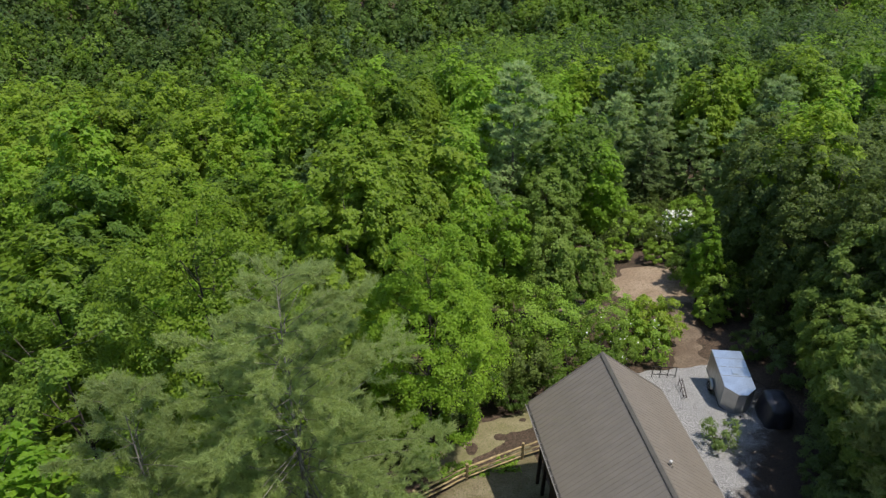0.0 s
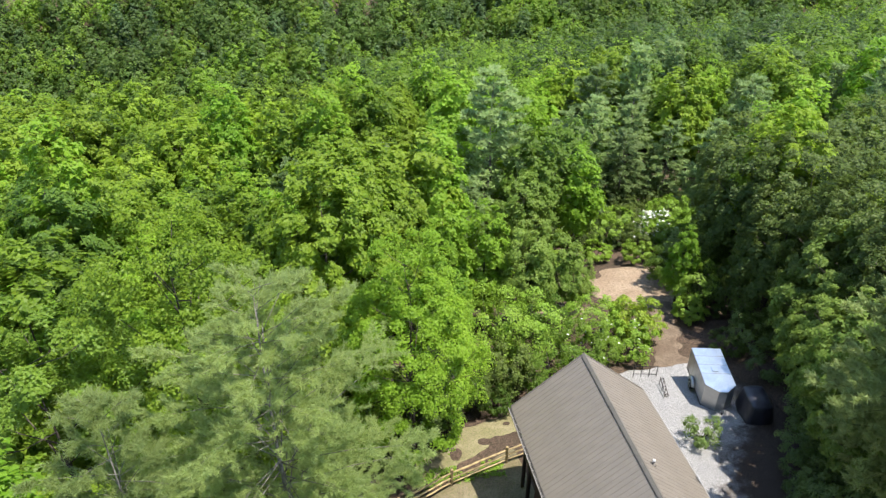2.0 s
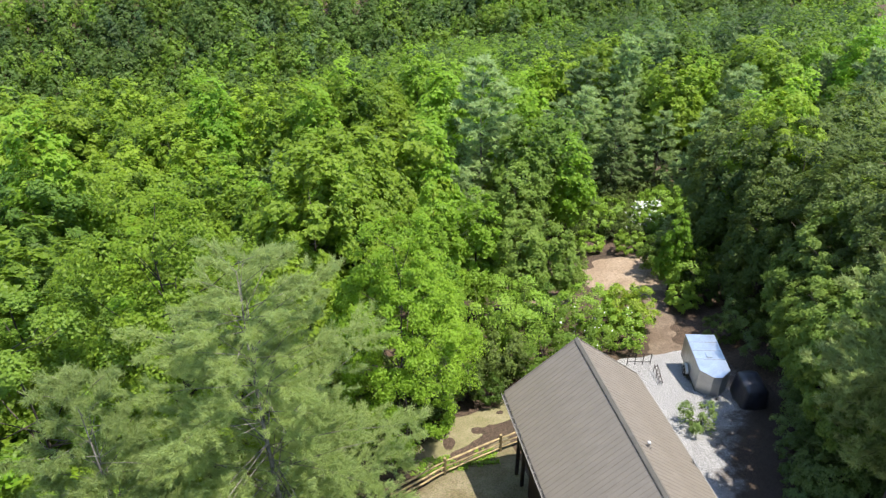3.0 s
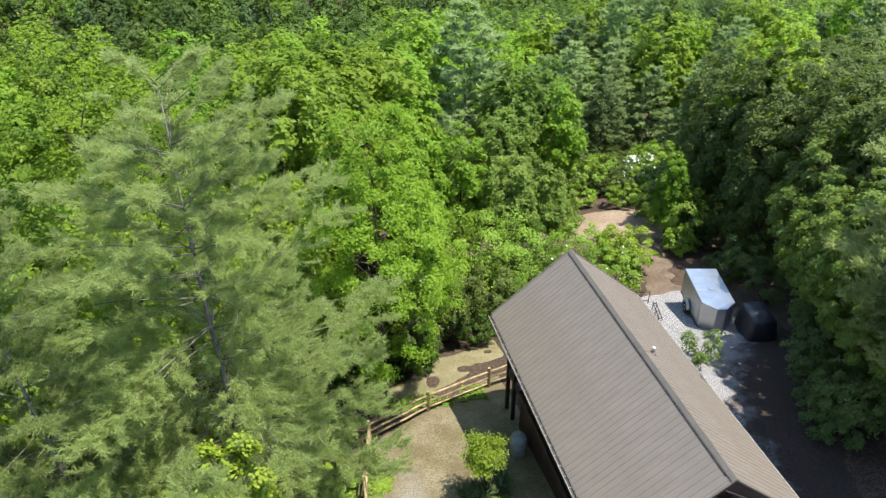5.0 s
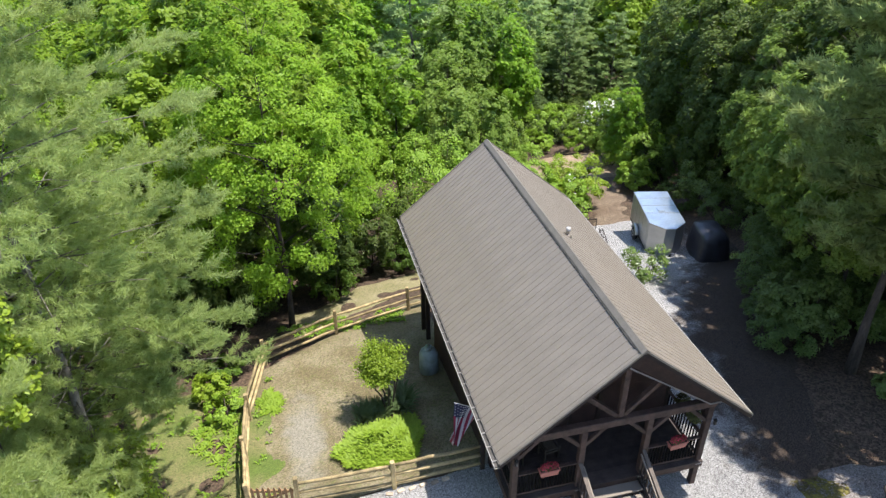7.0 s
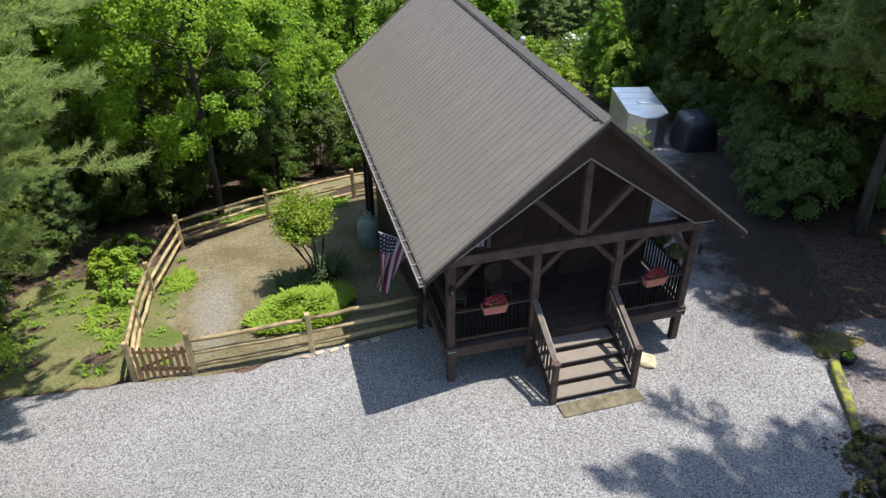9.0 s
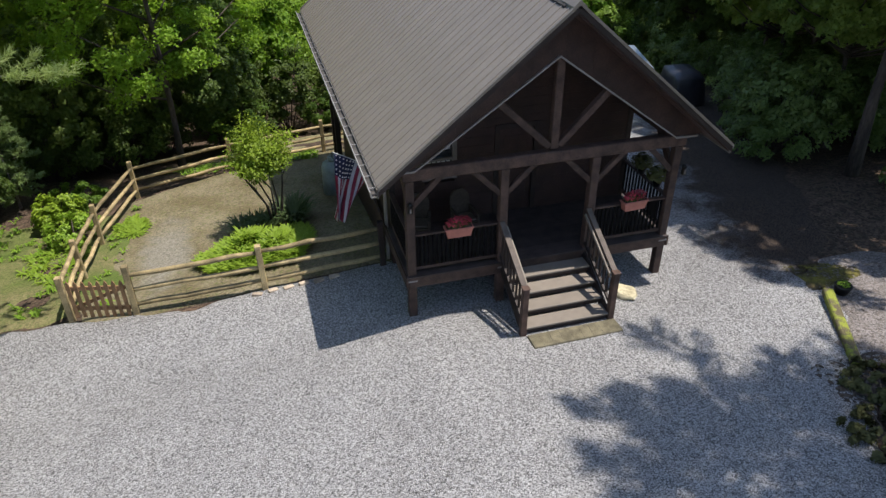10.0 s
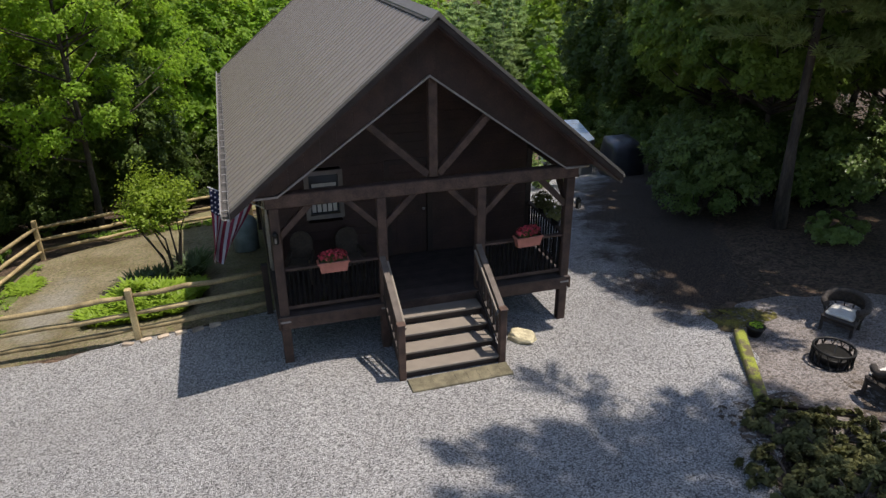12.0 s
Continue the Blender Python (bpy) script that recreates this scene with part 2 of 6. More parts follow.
BROWN = mat("stained_timber", (0.024, 0.015, 0.012), 0.65, var=0.3, scale=3, fine=40, stretch=(1, 1, 1), bump=0.3, objrand=0.15)
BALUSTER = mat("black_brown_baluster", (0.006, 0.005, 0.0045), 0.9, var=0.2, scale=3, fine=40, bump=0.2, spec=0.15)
BEAM = mat("rough_sawn_beam", (0.062, 0.036, 0.027), 0.7, var=0.35, scale=4, fine=45, bump=0.4, objrand=0.2)
SIDING = mat("dark_log_siding", (0.034, 0.017, 0.014), 0.6, var=0.3, scale=2.5, fine=30, bump=0.3, objrand=0.05)
SOFFIT = mat("gable_boards", (0.036, 0.018, 0.014), 0.65, var=0.3, scale=3, fine=40, bump=0.3, objrand=0.07)
TREAD = mat("composite_tread", (0.188, 0.158, 0.128), 0.75, var=0.07, scale=5, fine=120, bump=0.2, objrand=0.08)
HANDRAIL = mat("weathered_rail_cap", (0.10, 0.078, 0.064), 0.75, var=0.2, scale=5, fine=80, bump=0.3)
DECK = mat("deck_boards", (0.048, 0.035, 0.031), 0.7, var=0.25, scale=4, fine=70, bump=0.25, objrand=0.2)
ROOF = mat("brown_metal_roof", (0.189, 0.162, 0.134), 0.5, metal=0.15, var=0.07, scale=0.9, fine=18, bump=0.06, objrand=0.01, spec=0.5)
RIDGE = mat("ridge_metal", (0.145, 0.128, 0.108), 0.5, metal=0.15, var=0.1, scale=2, fine=20, bump=0.05)
TRIM = mat("pale_trim", (0.25, 0.222, 0.205), 0.5, var=0.12, scale=3, fine=50, bump=0.1)
# pale window trim with the porch's shade put into its colour
WINTRIM = mat("shaded_window_trim", (0.15, 0.13, 0.115), 0.6, var=0.15, scale=4, fine=60, bump=0.15)
GUTTER = mat("gutter_metal", (0.30, 0.275, 0.245), 0.4, metal=0.4, var=0.12, scale=4, fine=40, bump=0.05)
GUTTER_IN = mat("gutter_trough", (0.05, 0.045, 0.04), 0.8, var=0.4, scale=5, fine=40, bump=0.3)
BLACKM = mat("black_iron", (0.02, 0.019, 0.018), 0.45, metal=0.6, var=0.25, scale=10, fine=60, bump=0.15)
WHITE = mat("white_plastic", (0.42, 0.41, 0.39), 0.5, var=0.06, scale=6, fine=80, bump=0.05)
FENCE = mat("weathered_rail", (0.285, 0.215, 0.108), 0.85, var=0.35, scale=3, fine=45, bump=0.5, objrand=0.3)
PICKET = mat("cedar_picket", (0.26, 0.145, 0.068), 0.8, var=0.25, scale=5, fine=50, bump=0.4, objrand=0.15)
TERRA = mat("terracotta_plastic", (0.42, 0.15, 0.108), 0.6, var=0.12, scale=8, fine=60, bump=0.1)
BOULDER = mat("pale_yellow_rock", (0.44, 0.385, 0.25), 0.9, var=0.25, scale=6, fine=30, bump=0.7, bump_scale=0.02)
IRISLEAF = leaf_mat("grey_green_blades", (0.05, 0.082, 0.03), (0.12, 0.165, 0.06), glow=0.35, objrand=0.08)
BRICK = mat("pale_tan_block", (0.40, 0.32, 0.24), 0.9, var=0.25, scale=8, fine=50, bump=0.4, objrand=0.25)
MATSTONE = mat("slate_doormat", (0.125, 0.108, 0.068), 0.95, var=0.3, scale=6, fine=120, bump=0.4)
PINEBARK = mat("pine_bark", (0.17, 0.15, 0.125), 0.95, var=0.35, scale=4, fine=25, bump=0.6, bump_scale=0.02, objrand=0.15)
BARK = mat("tree_bark", (0.060, 0.047, 0.038), 0.95, var=0.4, scale=4, fine=25, bump=0.8, bump_scale=0.03, stretch=(1, 1, 0.25), objrand=0.25)
MOSS = mat("mossy_timber", (0.10, 0.08, 0.045), 0.95, var=0.3, scale=5, fine=40, bump=0.5, second=(0.20, 0.22, 0.03), contrast=(0.42, 0.55))
ALU = mat("trailer_aluminium", (0.46, 0.46, 0.45), 0.38, metal=0.75, var=0.08, scale=2, fine=30, bump=0.04)
ALUROOF = mat("trailer_roof_metal", (0.64, 0.69, 0.74), 0.28, metal=0.9, var=0.10, scale=1.5, fine=12, bump=0.12, bump_scale=0.004)
TYRE = mat("rubber", (0.02, 0.02, 0.02), 0.85, var=0.25, scale=12, fine=60, bump=0.2)
TARP = mat("black_cover_cloth", (0.022, 0.021, 0.027), 0.42, var=0.3, scale=3, fine=25, bump=0.25, bump_scale=0.02, spec=0.55)
TANK = mat("grey_green_tank", (0.21, 0.245, 0.235), 0.5, var=0.18, scale=3, fine=40, bump=0.1)
WICKER = mat("dark_wicker", (0.036, 0.028, 0.023), 0.7, var=0.4, scale=20, fine=150, bump=0.7)
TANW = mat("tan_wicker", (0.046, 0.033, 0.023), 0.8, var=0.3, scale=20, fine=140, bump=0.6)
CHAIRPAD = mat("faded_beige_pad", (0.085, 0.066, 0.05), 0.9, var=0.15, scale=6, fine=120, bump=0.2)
CUSHION = mat("pale_cushion", (0.55, 0.53, 0.48), 0.9, var=0.1, scale=6, fine=120, bump=0.2)
RED = mat("red_petals", (0.42, 0.045, 0.06), 0.6, var=0.3, scale=20, fine=60, bump=0.0, island=0.35)
PETAL = mat("white_petals", (0.62, 0.61, 0.57), 0.6, var=0.1, scale=20, fine=60, bump=0.0, island=0.15)
FLAGRED = mat("flag_red", (0.30, 0.035, 0.07), 0.8, var=0.12, scale=6, fine=200, bump=0.1)
FLAGWHITE = mat("flag_white", (0.56, 0.52, 0.55), 0.8, var=0.06, scale=6, fine=200, bump=0.1)
FLAGBLUE = mat("flag_blue", (0.02, 0.025, 0.07), 0.8, var=0.12, scale=6, fine=200, bump=0.1)
GLASSM = bpy.data.materials.new("window_glass")
GLASSM.use_nodes = True
GLASSM.node_tree.nodes["Principled BSDF"].inputs["Base Color"].default_value = (0.03, 0.035, 0.04, 1)
GLASSM.node_tree.nodes["Principled BSDF"].inputs["Roughness"].default_value = 0.06
GLASSM.node_tree.nodes["Principled BSDF"].inputs["Specular IOR Level"].default_value = 0.8

GRAVEL = ground_mat("crushed_gravel", (0.292, 0.282, 0.276), (0.340, 0.330, 0.323), (0.222, 0.210, 0.199), cell=58, depth=0.03, amount=1.0, speck=0.78,
                    # soil line pushed into the drive, its dark blotches also standing for dappled shade
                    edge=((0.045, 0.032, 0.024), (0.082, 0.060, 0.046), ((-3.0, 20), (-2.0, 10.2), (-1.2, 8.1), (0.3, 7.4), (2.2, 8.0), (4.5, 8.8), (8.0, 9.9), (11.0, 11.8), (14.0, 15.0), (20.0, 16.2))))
DIRT = ground_mat("packed_dirt", (0.125, 0.100, 0.055), (0.190, 0.160, 0.102), (0.10, 0.105, 0.036), cell=30, broad=0.8, depth=0.025, amount=0.6, speck=0.35, stain=(-5.3, 5.6, 0.75, 2.6, (0.20, 0.183, 0.15)))
MULCH = ground_mat("soil_and_litter", (0.066, 0.050, 0.038), (0.10, 0.08, 0.064), (0.04, 0.031, 0.023), cell=30, broad=0.8, depth=0.03, amount=0.8, speck=0.5, scatter=0.58)
GRASSG = ground_mat("thin_grass_ground", (0.085, 0.115, 0.025), (0.16, 0.14, 0.065), (0.06, 0.09, 0.02), cell=40, broad=0.6, depth=0.02, amount=0.5, speck=0.3)
DRYG = ground_mat("dry_grass_bank", (0.15, 0.135, 0.065), (0.21, 0.18, 0.105), (0.10, 0.11, 0.035), cell=36, broad=0.7, depth=0.02, amount=0.5, speck=0.3)
LITTER = ground_mat("leaf_litter", (0.055, 0.038, 0.026), (0.09, 0.06, 0.042), (0.035, 0.03, 0.018), cell=18, broad=0.3, depth=0.03, amount=0.7, speck=0.55)
STRAW = ground_mat("pine_straw", (0.215, 0.155, 0.105), (0.27, 0.205, 0.145), (0.135, 0.098, 0.062), cell=16, broad=0.5, depth=0.02, amount=0.5, speck=0.25)

BROADLEAF = leaf_mat("broad_leaves", (0.118, 0.207, 0.018), (0.325, 0.45, 0.04), glow=0.6, objrand=0.17, cell=9)
TULIPLEAF = leaf_mat("tulip_tree_leaves", (0.145, 0.29, 0.02), (0.33, 0.50, 0.046), glow=0.6, objrand=0.15, cell=9)
MAPLELEAF = leaf_mat("maple_leaves", (0.135, 0.24, 0.02), (0.35, 0.49, 0.045), glow=0.6, cell=9)
BRIGHTLEAF = leaf_mat("bright_tulip_leaves", (0.132, 0.262, 0.018), (0.315, 0.475, 0.042), glow=0.6, cell=9, objrand=0.08)
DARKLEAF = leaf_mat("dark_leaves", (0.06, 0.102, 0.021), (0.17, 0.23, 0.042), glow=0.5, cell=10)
PINELEAF = leaf_mat("white_pine_needles", (0.204, 0.271, 0.086), (0.452, 0.535, 0.182), rough=0.5, glow=0.64, objrand=0.08)
BLUELEAF = leaf_mat("blue_green_needles", (0.19, 0.275, 0.105), (0.38, 0.485, 0.185), rough=0.5, glow=0.58)
LIMELEAF = leaf_mat("lime_leaves", (0.16, 0.26, 0.02), (0.34, 0.42, 0.04), objrand=0.08)
SHRUBLEAF = leaf_mat("shrub_leaves", (0.138, 0.252, 0.025), (0.29, 0.425, 0.047))
DARKPINE = leaf_mat("shaded_pine_needles", (0.21, 0.27, 0.092), (0.40, 0.475, 0.175), glow=0.68, objrand=0.08)
LOWLEAF = leaf_mat("dull_low_leaves", (0.062, 0.066, 0.026), (0.19, 0.185, 0.062), rough=0.7, glow=0.3)
LAUREL = leaf_mat("laurel_leaves", (0.095, 0.155, 0.040), (0.26, 0.35, 0.095), rough=0.32, glow=0.52)
# leaf green darkened to stand in for forest shade
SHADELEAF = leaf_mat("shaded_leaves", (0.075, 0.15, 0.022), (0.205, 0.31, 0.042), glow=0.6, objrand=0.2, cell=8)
MIDLEAF = leaf_mat("mid_green_leaves", (0.118, 0.205, 0.037), (0.325, 0.435, 0.082), glow=0.6, cell=9, objrand=0.1)
FARLEAF = leaf_mat("distant_leaves", (0.082, 0.158, 0.02), (0.215, 0.325, 0.036), glow=0.6, cell=2.2, tilt=0.22)
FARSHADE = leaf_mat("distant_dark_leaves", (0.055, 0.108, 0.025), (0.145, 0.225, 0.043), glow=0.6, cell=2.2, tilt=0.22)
FARPINE = leaf_mat("distant_pine_needles", (0.085, 0.155, 0.052), (0.18, 0.265, 0.09), glow=0.6, cell=2.2, tilt=0.22)
FARBRIGHT = leaf_mat("distant_bright_leaves", (0.10, 0.19, 0.02), (0.235, 0.36, 0.038), glow=0.6, cell=2.2, tilt=0.22)
FERNLEAF = leaf_mat("fern_fronds", (0.15, 0.25, 0.026), (0.34, 0.46, 0.05), objrand=0.08, glow=0.5)

# ---- tools ----


def link(name, me, material, parent=None, label="", m=None):
    me.materials.append(material) if material and not me.materials else None
    ob = new(name, me)
    if parent:
        ob.parent = parent
    if m is not None:
        ob.matrix_basis = m
    if label:
        ob["label"] = label
    return ob


def part(name, bm, material, parent=None, label="", smooth=False):
    me = bpy.data.meshes.new(name)
    if smooth:
        for f in bm.faces:
            f.smooth = True
    bm.to_mesh(me)
    bm.free()
    return link(name, me, material, parent, label)


def thing(name, x=0.0, y=0.0, z=0.0, rz=0.0, label="", category="", group="", kind=""):
    ob = new(name)
    ob.empty_display_size = 0.2
    ob.matrix_basis = pose(x, y, z, 0, 0, rz)
    return tagged(ob, label, category, group, kind)


def box(bm, x0, x1, y0, y1, z0, z1, m=None, bevel=0.0):
    r = bmesh.ops.create_cube(bm, size=1.0)
    vs = r["verts"]
    for v in vs:
        v.co = Vector(((x0 + x1) / 2 + v.co.x * (x1 - x0), (y0 + y1) / 2 + v.co.y * (y1 - y0), (z0 + z1) / 2 + v.co.z * (z1 - z0)))
    if bevel:
        es = list({e for v in vs for e in v.link_edges})
        bmesh.ops.bevel(bm, geom=es, offset=bevel, segments=1, affect="EDGES")
        bm.verts.ensure_lookup_table()
    if m is not None:
        if bevel:
            bmesh.ops.transform(bm, matrix=m, verts=bm.verts[:])
        else:
            bmesh.ops.transform(bm, matrix=m, verts=vs)
    return bm


def bx(x0, x1, y0, y1, z0, z1, bevel=0.0):
    return box(bmesh.new(), x0, x1, y0, y1, z0, z1, None, bevel)


def stick(a, b, w, d, bevel=0.0, up=(0, 0, 1)):
    """A square timber from a to b, w wide and d deep."""
    a, b = Vector(a), Vector(b)
    bm = bmesh.new()
    n = (b - a).length
    box(bm, -w / 2, w / 2, -d / 2, d / 2, 0, n, None, bevel)
    zax = (b - a).normalized()
    u = Vector(up)
    if abs(zax.dot(u)) > 0.98:
        u = Vector((0, 1, 0))
    xax = u.cross(zax).normalized()
    yax = zax.cross(xax)
    m = Matrix((xax, yax, zax)).transposed().to_4x4()
    m.translation = a
    bmesh.ops.transform(bm, matrix=m, verts=bm.verts[:])
    return bm


def tube(bm, points, radii, sides=6):
    """A tapered round limb through the points, closed at both ends."""
    rings = []
    n = len(points)
    for i, (p, r) in enumerate(zip(points, radii)):
        p = Vector(p)
        d = (Vector(points[min(i + 1, n - 1)]) - Vector(points[max(i - 1, 0)])).normalized()
        u = d.cross(Vector((0, 0, 1)) if abs(d.z) < 0.9 else Vector((1, 0, 0))).normalized()
        w = d.cross(u)
        rings.append([bm.verts.new(p + (u * math.cos(k * 2 * math.pi / sides) + w * math.sin(k * 2 * math.pi / sides)) * r) for k in range(sides)])
    for a, b in zip(rings, rings[1:]):
        for k in range(sides):
            bm.faces.new((a[k], a[(k + 1) % sides], b[(k + 1) % sides], b[k])).smooth = True
    bm.faces.new(rings[0][::-1])
    bm.faces.new(rings[-1])
    return bm


def lathe(profile, sides=20):
    """A turned solid from (radius, height) pairs."""
    bm = bmesh.new()
    rings = [[bm.verts.new((r * math.cos(2 * math.pi * k / sides), r * math.sin(2 * math.pi * k / sides), z)) for k in range(sides)] for r, z in profile]
    for a, b in zip(rings, rings[1:]):
        for k in range(sides):
            bm.faces.new((a[k], a[(k + 1) % sides], b[(k + 1) % sides], b[k])).smooth = True
    bm.faces.new(rings[0][::-1])
    bm.faces.new(rings[-1])
    return bm


def prism(outline, y0, y1):
    """A plate in the x-z plane with the given outline, from y0 to y1."""
    bm = bmesh.new()
    a = [bm.verts.new((x, y0, z)) for x, z in outline]
    b = [bm.verts.new((x, y1, z)) for x, z in outline]
    n = len(outline)
    for i in range(n):
        bm.faces.new((a[i], a[(i + 1) % n], b[(i + 1) % n], b[i]))
    f1, f2 = bm.faces.new(a[::-1]), bm.faces.new(b)
    bmesh.ops.triangulate(bm, faces=[f1, f2])
    bmesh.ops.recalc_face_normals(bm, faces=bm.faces[:])
    return bm


def faces_mesh(name, V, per):
    """A mesh of separate faces of `per` corners each, from an array of corners."""
    V = np.ascontiguousarray(V, dtype=np.float32).reshape(-1, 3)
    n = len(V) // per
    me = bpy.data.meshes.new(name)
    me.vertices.add(len(V))
    me.vertices.foreach_set("co", V.ravel())
    me.loops.add(len(V))
    me.loops.foreach_set("vertex_index", np.arange(len(V), dtype=np.int32))
    me.polygons.add(n)
    me.polygons.foreach_set("loop_start", np.arange(0, len(V), per, dtype=np.int32))
    me.update(calc_edges=True)
    return me


def unit(v):
    return v / np.maximum(np.linalg.norm(v, axis=-1, keepdims=True), 1e-6)


def leaf_quads(rng, P, N, size, aspect=0.62):
    """Folded leaf blades at P, facing N."""
    n = len(P)
    T = unit(np.cross(N, rng.normal(size=(n, 3))))
    B = np.cross(N, T)
    s = (size * rng.uniform(0.65, 1.3, (n, 1)))
    w = s * aspect * 0.5
    lift = N * s * 0.12
    return np.stack([P - T * s * 0.5, P + B * w + lift, P + T * s * 0.5 - lift, P - B * w + lift], 1)


def leaf_tris(rng, P, N, size, aspect=0.8):
    """Single-triangle leaf sprays for trees farther off."""
    n = len(P)
    T = unit(np.cross(N, rng.normal(size=(n, 3))))
    B = np.cross(N, T)
    s = size * rng.uniform(0.65, 1.3, (n, 1))
    return np.stack([P - T * s * 0.5 + B * s * aspect * 0.5, P - T * s * 0.4 - B * s * aspect * 0.5, P + T * s * 0.6 - N * s * 0.1], 1)


# ---- ground ----
KY = (-60, -12, -4, -1.3, 0, 2.3, 6.8, 10.8, 17, 37, 95, 140, 800)
KZ = (4.0, 0.46, 0.20, 0.065, -0.105, -0.13, -0.9, -1.58, -3.18, -7.75, -21.5, -31.5, -31.5)


def smooth(a, b, v):
    t = np.clip((v - a) / (b - a), 0, 1)
    return t * t * (3 - 2 * t)


def brow(x):
    """Where the near slope breaks off into the valley: a spur on one side, a ravine cut into it."""
    return 78 + 56 * smooth(-8, 14, x) - 16 * np.exp(-((x + 10) / 7.0) ** 2)


def hgt(x, y):
    """Height of the ground: the slope of the lot, the valley beyond its brow and the far hillside."""
    z = np.interp(y, KY, KZ)
    z = z + smooth(50, 95, y) * (0.06 * np.clip(x - 3, 0, 80) + 0.03 * np.clip(-22 - x, 0, 60))
    past = np.maximum(y - brow(x), 0.0)
    fall = -62 * smooth(0, 95, past)
    far = -84 + 0.40 * np.clip(y - 190, 0, None) + 4.5 * np.sin(x * 0.045 + y * 0.012) + 3.0 * np.sin(x * 0.021 - y * 0.03 + 1.0)
    z = np.where(y > 60, np.maximum(z + fall, far), z)
    return z + 0.085 * np.clip(x, -12, 0) * (1 - 0.7 * smooth(5, 13, y)) * smooth(-8, 1, y)


def steps_of(lo, hi, fine_lo, fine_hi, fine, grow=1.12):
    mid = list(np.arange(fine_lo, fine_hi + fine / 2, fine))
    s, v = fine, fine_hi
    while v < hi:
        s *= grow
        v += s
        mid.append(min(v, hi))
    s, v = fine, fine_lo
    while v > lo:
        s *= grow
        v -= s
        mid.insert(0, max(v, lo))
    return np.array(mid)


def sheet(name, xs, ys, lift, keep=None, rough=0.0):
    """A sheet on the ground; with keep, it dips under the ground along a soft edge where keep is false."""
    X, Y = np.meshgrid(xs, ys)
    nx, ny = len(xs), len(ys)
    idx = np.arange(nx * ny).reshape(ny, nx)
    F = np.stack([idx[:-1, :-1], idx[:-1, 1:], idx[1:, 1:], idx[1:, :-1]], -1).reshape(-1, 4)
    Z = hgt(X, Y) + lift
    if keep is not None:
        m = keep(X.ravel(), Y.ravel()).reshape(X.shape).astype(float)
        for _ in range(3):
            p = np.pad(m, 1, mode="edge")
            m = (p[:-2, 1:-1] + p[2:, 1:-1] + p[1:-1, :-2] + p[1:-1, 2:] + 2 * p[1:-1, 1:-1]) / 6
        Z = Z - 0.16 * (1 - smooth(0.1, 0.9, m))
        used = m.ravel() > 0.02
        F = F[used[F].all(1)]
    if rough:
        Z = Z + rough * np.array([noise.noise(Vector((x * 1.3, y * 1.3, 0))) + 0.5 * noise.noise(Vector((x * 4, y * 4, 7))) for x, y in zip(X.ravel(), Y.ravel())]).reshape(X.shape)
    V = np.stack([X, Y, Z], -1).reshape(-1, 3)
    if keep is not None:
        used = np.unique(F)
        remap = np.zeros(len(V), int)
        remap[used] = np.arange(len(used))
        V, F = V[used], remap[F]
    me = bpy.data.meshes.new(name)
    me.from_pydata(V.tolist(), [], F.tolist())
    for p in me.polygons:
        p.use_smooth = True
    return me


tagged(link("ground", sheet("ground", steps_of(-900, 900, -16, 22, 0.6), steps_of(-500, 1000, -16, 40, 0.6), 0.0), LITTER),
       "forest floor of brown leaf litter on a slope", "ground", kind="structure")


def wob(x, y, f=0.7, s=0.0):
    return np.array([noise.noise(Vector((a * f, b * f, s))) for a, b in zip(x, y)])


def in_gravel(x, y):
    w = wob(x, y) * 0.5 + wob(x, y, 2.5, 4.0) * 0.22
    front_edge = np.where(x < -6.8, 2.75 - (x + 6.8) * 0.21, np.where(x < -5.6, 2.6, 2.25))
    left = (y < front_edge + w * 0.3) & (x < 0.6) & (x > -30) & (y > -40)
    right_lim = np.interp(y, (-40, -9, -5.6, -4.6, -3.9, -2.6, -1.7, -1.0, 0.3, 2.2, 4.5, 8, 10, 13, 20, 22), (5, 5, 6.2, 7.0, 9.6, 10.2, 9.2, 8.1, 7.7, 8.9, 10.0, 11.6, 14, 17.3, 16.8, 12))
    drive = (x >= 0.6) & (x < right_lim + 2.4 * smooth(-1.4, 0.2, y) * (1 - smooth(9, 12, y)) + w * 0.7 + wob(x, y, 4.5, 8.0) * 0.55) & (y < 20.5 + w) & ((y < 2.4) | (x > np.interp(y, (2, 12, 21), (4.5, 5.0, 9.5))))
    return left | drive


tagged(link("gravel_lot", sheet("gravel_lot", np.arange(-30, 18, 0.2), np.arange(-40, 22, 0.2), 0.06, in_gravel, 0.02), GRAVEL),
       "pale grey crushed gravel parking lot and drive", "gravel", kind="structure")


def in_yard(x, y):
    w = wob(x, y) * 0.4
    return (x > -7.0 + w * 0.6) & (x < 0.5) & (y > 2.3 + w * 0.2) & (y < np.interp(x, (-7, -3.5, 1), (10.2, 12.0, 14.6)) + w)


tagged(link("yard_path", sheet("yard_path", np.arange(-8, 1, 0.2), np.arange(1.6, 16, 0.2), 0.05, in_yard, 0.02), DIRT),
       "packed tan dirt yard with a worn path", "dirt yard", kind="structure")


def in_grass(x, y):
    w = wob(x, y, 0.5) * 1.6
    return (x < -6.7 + 0.9 * smooth(2.8, 5.0, y) * (1 - smooth(6.5, 8.0, y)) + 0.6 * w) & (x > -14.5 + w) & (y > 1.9) & (y < 9.0 + w) & ~in_gravel(x, y) & (wob(x, y, 0.9, 9.0) + 0.4 * wob(x, y, 3.0, 2.0) > -0.28)


